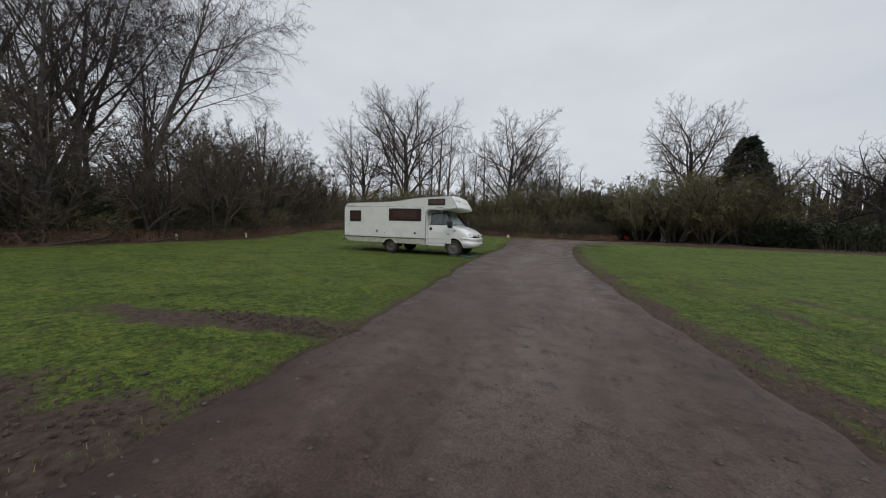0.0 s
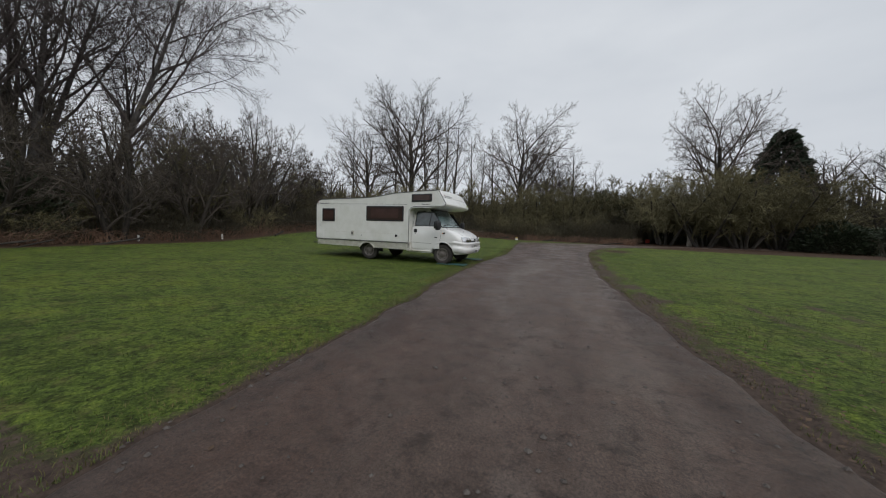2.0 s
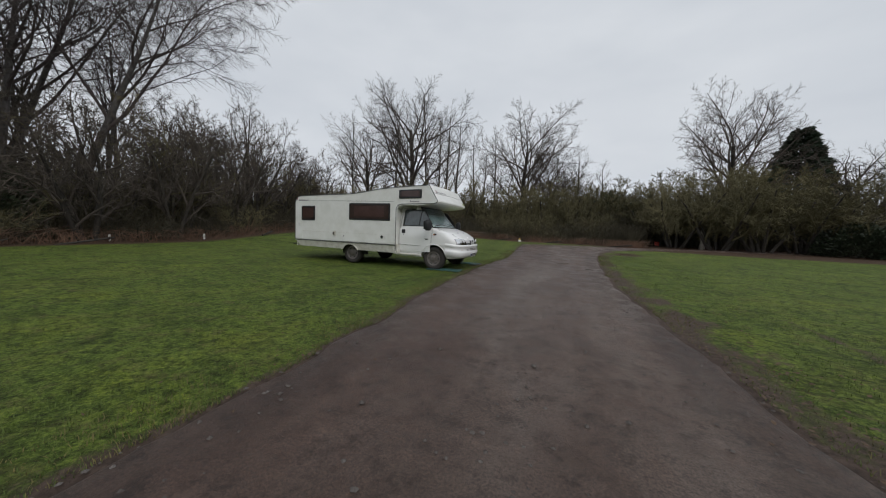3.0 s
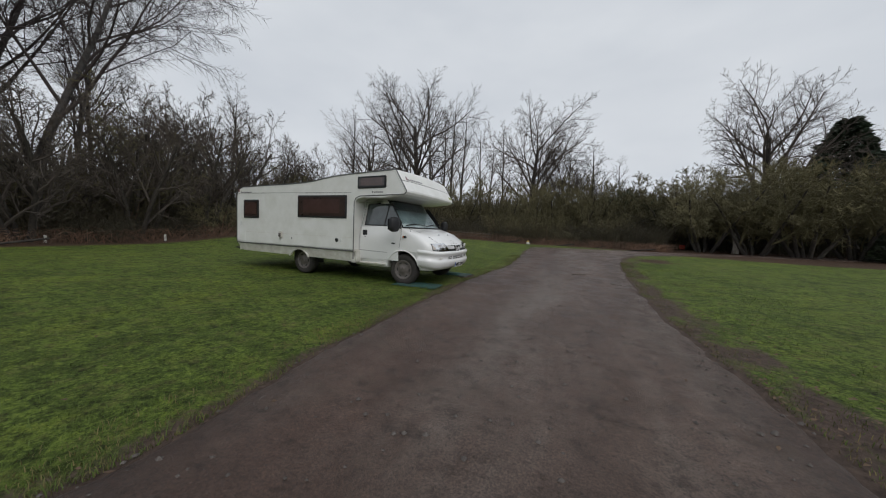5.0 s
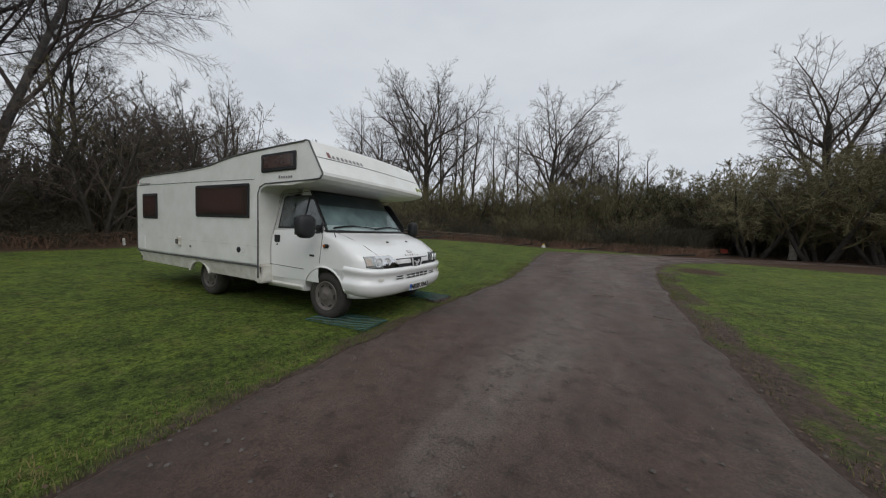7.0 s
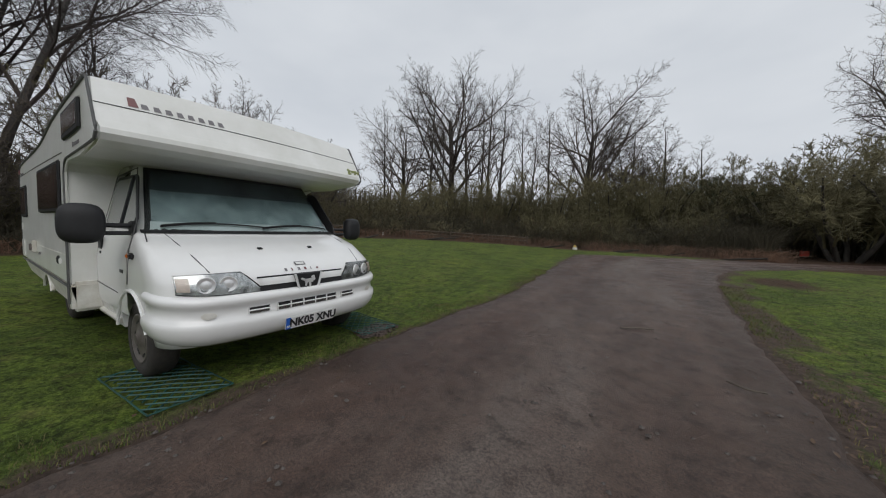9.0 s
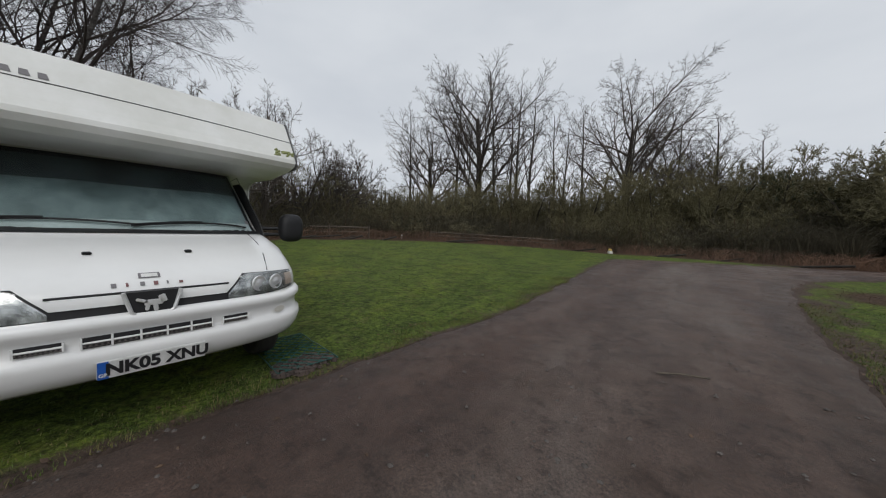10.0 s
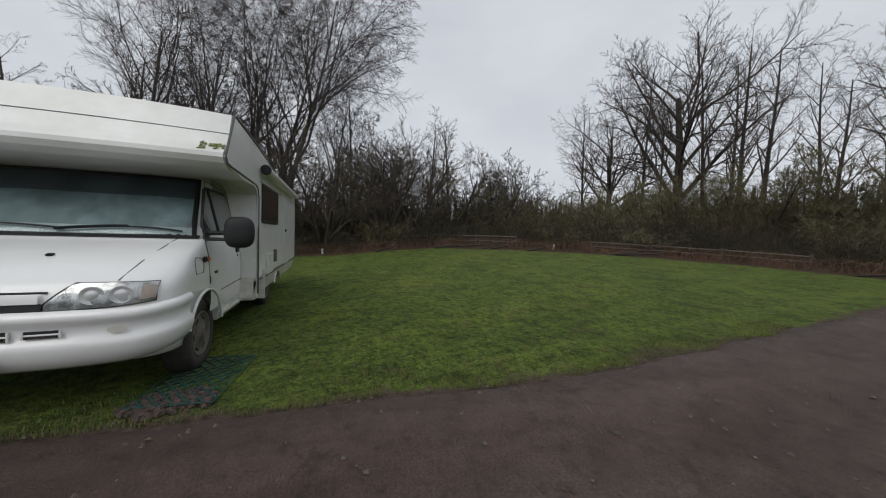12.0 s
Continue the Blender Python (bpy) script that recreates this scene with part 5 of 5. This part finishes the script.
lm = new("edge_marker")
tagged(lm, "small white stone marker with a yellow cap", "marker")
part("stone", lathe([(0.16, -0.05), (0.17, 0.05), (0.13, 0.16), (0.10, 0.19)], Matrix(), 14), M_POSTW, lm)
part("cap", lathe([(0.11, 0.185), (0.115, 0.25), (0.06, 0.31), (0.02, 0.32)], Matrix(), 14), M_YELLOW, lm)
lm.matrix_basis = pose(-1.9, 22.0, rise(-1.9, 22.0))

sv, sf = [], []
tube_into(sv, sf, [Vector((0, 0, -0.2)), Vector((0.03, 0, 0.6)), Vector((-0.05, 0.05, 1.2)), Vector((0.0, 0.1, 1.7))], [0.24, 0.19, 0.16, 0.1], 10)
stump = make("tree_stump", sv, sf, M_PALE, smooth=True)
tagged(stump, "pale barkless snapped tree trunk", "stump")
stump.matrix_basis = pose(13.4, 24.5, rise(13.4, 24.5))


# wheel mats
def mesh_mat(x0, x1, y0, y1, turn):
    mt = new("ground_mat")
    tagged(mt, "dark green plastic mesh grip mat under a tyre", "mat", "wheel mats")
    w, d = x1 - x0, y1 - y0

    def hz(x, y):
        return 0.036 + 0.010 * noise.noise(Vector((x * 4, y * 4, 3)))
    n = 16
    for k in range(-n, n + 1):
        for sgn in (-1, 1):
            pts = []
            for t in np.linspace(0, 1, 17):
                x = -w / 2 + w * t
                y = sgn * (x * 0.9) + k * 0.10
                if abs(y) <= d / 2:
                    pts.append(Vector((x, y, hz(x, y) + 0.004 * sgn)))
            if len(pts) > 1:
                rod(pts, 0.0065, M_MATG, "cord", mt, sides=4)
    for s in (-1, 1):
        rod([(-w / 2 + w * t, s * d / 2, hz(-w / 2 + w * t, s * d / 2)) for t in np.linspace(0, 1, 9)], 0.006, M_MATG, "edge_cord", mt)
        rod([(s * w / 2, -d / 2 + d * t, hz(s * w / 2, -d / 2 + d * t)) for t in np.linspace(0, 1, 9)], 0.006, M_MATG, "edge_cord", mt)
    mt.matrix_basis = pose((x0 + x1) / 2, (y0 + y1) / 2, rise(0, y0), 0, 0, turn)
    return mt


mesh_mat(-1.2, -0.22, -1.22, -0.68, 4)
mesh_mat(-1.2, -0.25, 0.86, 1.42, -6)


def clods(name, cx, cy, rx, ry, n, seed, material, label, smin, smax):
    rng = random.Random(seed)
    v, f = [], []
    for _ in range(n):
        a, q = rng.uniform(0, 6.28), rng.random() ** 0.6
        x, y = cx + rx * q * math.cos(a), cy + ry * q * math.sin(a)
        s = rng.uniform(smin, smax)
        b = len(v)
        z = rise(x, y) + 0.012
        for k in range(5):
            w = 6.28 * k / 5
            v.append((x + s * rng.uniform(.6, 1.2) * math.cos(w), y + s * rng.uniform(.6, 1.2) * math.sin(w), z))
        for k in range(5):
            w = 6.28 * k / 5
            v.append((x + s * 0.6 * math.cos(w + .3), y + s * 0.6 * math.sin(w + .3), z + s * rng.uniform(.35, .8)))
        f += [(b + k, b + (k + 1) % 5, b + 5 + (k + 1) % 5, b + 5 + k) for k in range(5)] + [tuple(range(b + 5, b + 10))]
    return tagged(make(name, v, f, material), label, "earth", kind="stuff")


clods("churned_soil", -0.34, 1.08, 0.2, 0.3, 150, 3, M_CLOD, "clods of churned earth on a mat's end", 0.02, 0.05)
clods("churned_soil", 0.1, -12.4, 1.2, 0.5, 260, 4, M_CLOD, "clods of dark mud at the lane's edge", 0.006, 0.022)
clods("churned_soil", -0.3, -10.55, 1.4, 0.22, 260, 6, M_CLOD, "clods of dark mud in a wheel rut", 0.008, 0.03)


# stones and leaves scattered on the lane, grass along it
def inside_lane(rng, y0, y1):
    y = rng.uniform(y0, y1)
    i = int(np.argmin(np.abs(LC[:230, 1] - y)))
    j = int(np.argmin(np.abs(RC[:230, 1] - y)))
    return LC[i][0], RC[j][0], y


def inside_lane_at(x, y):
    i = int(np.argmin(np.abs(LC[:230, 1] - y)))
    j = int(np.argmin(np.abs(RC[:230, 1] - y)))
    return LC[i][0] < x < RC[j][0] or (abs(y) < 2 and x < 0) or (-7 < x < 0.1 and abs(y) < 1.4)


rs = random.Random(17)
v, f = [], []
for _ in range(9000):
    a, b, y = inside_lane(rs, -13.5, 13)
    u = rs.random()
    if rs.random() < 0.45:
        u = min(1, max(0, rs.choice((0.06, 0.5, 0.94)) + rs.gauss(0, 0.06)))
    x = a + (b - a) * u
    s = 0.003 + 0.02 * rs.random() ** 5
    z = rise(x, y) + 0.02 + 0.016 * (1 - (2 * u - 1) ** 2)
    q = len(v)
    for k in range(5):
        w = 6.28 * k / 5 + u * 9
        v.append((x + s * rs.uniform(.7, 1.2) * math.cos(w), y + s * rs.uniform(.7, 1.2) * math.sin(w), z))
    v.append((x, y, z + s * rs.uniform(.4, .9)))
    f += [(q + k, q + (k + 1) % 5, q + 5) for k in range(5)]
tagged(make("gravel", v, f, M_STONE), "loose grey grit stones on the lane", "gravel", kind="stuff")

v, f = [], []
for k in range(5900):
    if k < 900:
        x, y = rs.gauss(5.7, 0.5), rs.gauss(10.8, 0.9)
    elif k < 1250:
        a, b, y = inside_lane(rs, -13, 14)
        x = (a if rs.random() < 0.4 else b) + rs.gauss(0, 0.35)
    elif k >= 3900:
        a, b, y = inside_lane(rs, -13, 12.5)
        x = b + abs(rs.gauss(0.1, 0.55))
    elif k >= 1500:
        x, y = rs.uniform(-9, 4), rs.uniform(1.6, 15)
        if noise.noise(Vector((x * 0.7, y * 0.7, 5))) < -0.05 or inside_lane_at(x, y):
            continue
    else:
        a, b, y = inside_lane(rs, -12, 12)
        x = rs.choice((a - rs.uniform(0, 4), b + rs.uniform(0, 3)))
    s = rs.uniform(0.010, 0.026)
    z = rise(x, y) + 0.03
    w = rs.uniform(0, 6.28)
    q = len(v)
    c, sn = math.cos(w) * s, math.sin(w) * s
    v += [(x - c, y - sn, z), (x + sn * .6, y - c * .6, z + rs.uniform(0, .012)), (x + c, y + sn, z + rs.uniform(0, .015)), (x - sn * .6, y + c * .6, z + rs.uniform(0, .012))]
    f.append((q, q + 1, q + 2, q + 3))
tagged(make("fallen_leaves", v, f, M_LEAF), "scattered brown fallen leaves on grass", "leaves", kind="stuff")

tagged(rod([(2.28, 3.1, rise(2.3, 3.1) + 0.05), (2.45, 3.2, rise(2.4, 3.2) + 0.055), (2.66, 3.28, rise(2.6, 3.3) + 0.05)], 0.009, M_WOOD, "stick"), "thin dark stick lying on the lane", "stick")
tagged(rod([(3.2, 1.9, 0.06), (3.32, 1.8, 0.06), (3.45, 1.82, 0.055)], 0.007, M_WOOD, "stick"), "thin dark stick lying on the lane", "stick")


def blades(name, picker, count, seed, material, label, h0, h1):
    rng = random.Random(seed)
    v, f = [], []
    for _ in range(count):
        x, y = picker(rng)
        z = rise(x, y) - 0.005
        h = rng.uniform(h0, h1)
        a = rng.uniform(0, 6.28)
        w = rng.uniform(0.0015, 0.0032)
        lx, ly = math.cos(a) * h * rng.uniform(0.2, 1.0), math.sin(a) * h * rng.uniform(0.2, 1.0)
        px, py = -math.sin(a) * w, math.cos(a) * w
        b = len(v)
        v += [(x - px, y - py, z), (x + px, y + py, z), (x + lx * .4 + px * .7, y + ly * .4 + py * .7, z + h * .65), (x + lx * .4 - px * .7, y + ly * .4 - py * .7, z + h * .65), (x + lx, y + ly, z + h)]
        f += [(b, b + 1, b + 2, b + 3), (b + 3, b + 2, b + 4)]
    return tagged(make(name, v, f, material), label, "grass", kind="stuff")


def verge(rng):
    while True:
        y = rng.uniform(-13.2, 9)
        i = int(np.argmin(np.abs(LC[:230, 1] - y)))
        j = int(np.argmin(np.abs(RC[:230, 1] - y)))
        d = rng.random() ** 1.6 * 3.6
        x = LC[i][0] - 0.02 - d if rng.random() < 0.62 else RC[j][0] + 0.05 + d * 0.8
        if math.hypot((x - 0.35) / 1.4, (y + 12.6) / 0.5) < 1.0 and rng.random() < 0.8:
            continue
        if x > 3 and d < 1.0 and y < 4 and rng.random() < 0.6:
            continue
        if noise.noise(Vector((x * 1.6, y * 1.6, 5))) < -0.25 and rng.random() < 0.7:
            continue
        return x, y


def verge_edge(rng):
    while True:
        x, y = verge(rng)
        i = int(np.argmin(np.abs(LC[:230, 1] - y)))
        j = int(np.argmin(np.abs(RC[:230, 1] - y)))
        if min(abs(x - LC[i][0]), abs(x - RC[j][0])) < 0.5:
            return x, y


blades("grass", verge, 80000, 101, M_GRASS, "short green lawn grass blades", 0.012, 0.036)
blades("grass", verge_edge, 16000, 102, M_STRAW, "yellowed dry grass at the lane's edge", 0.014, 0.045)
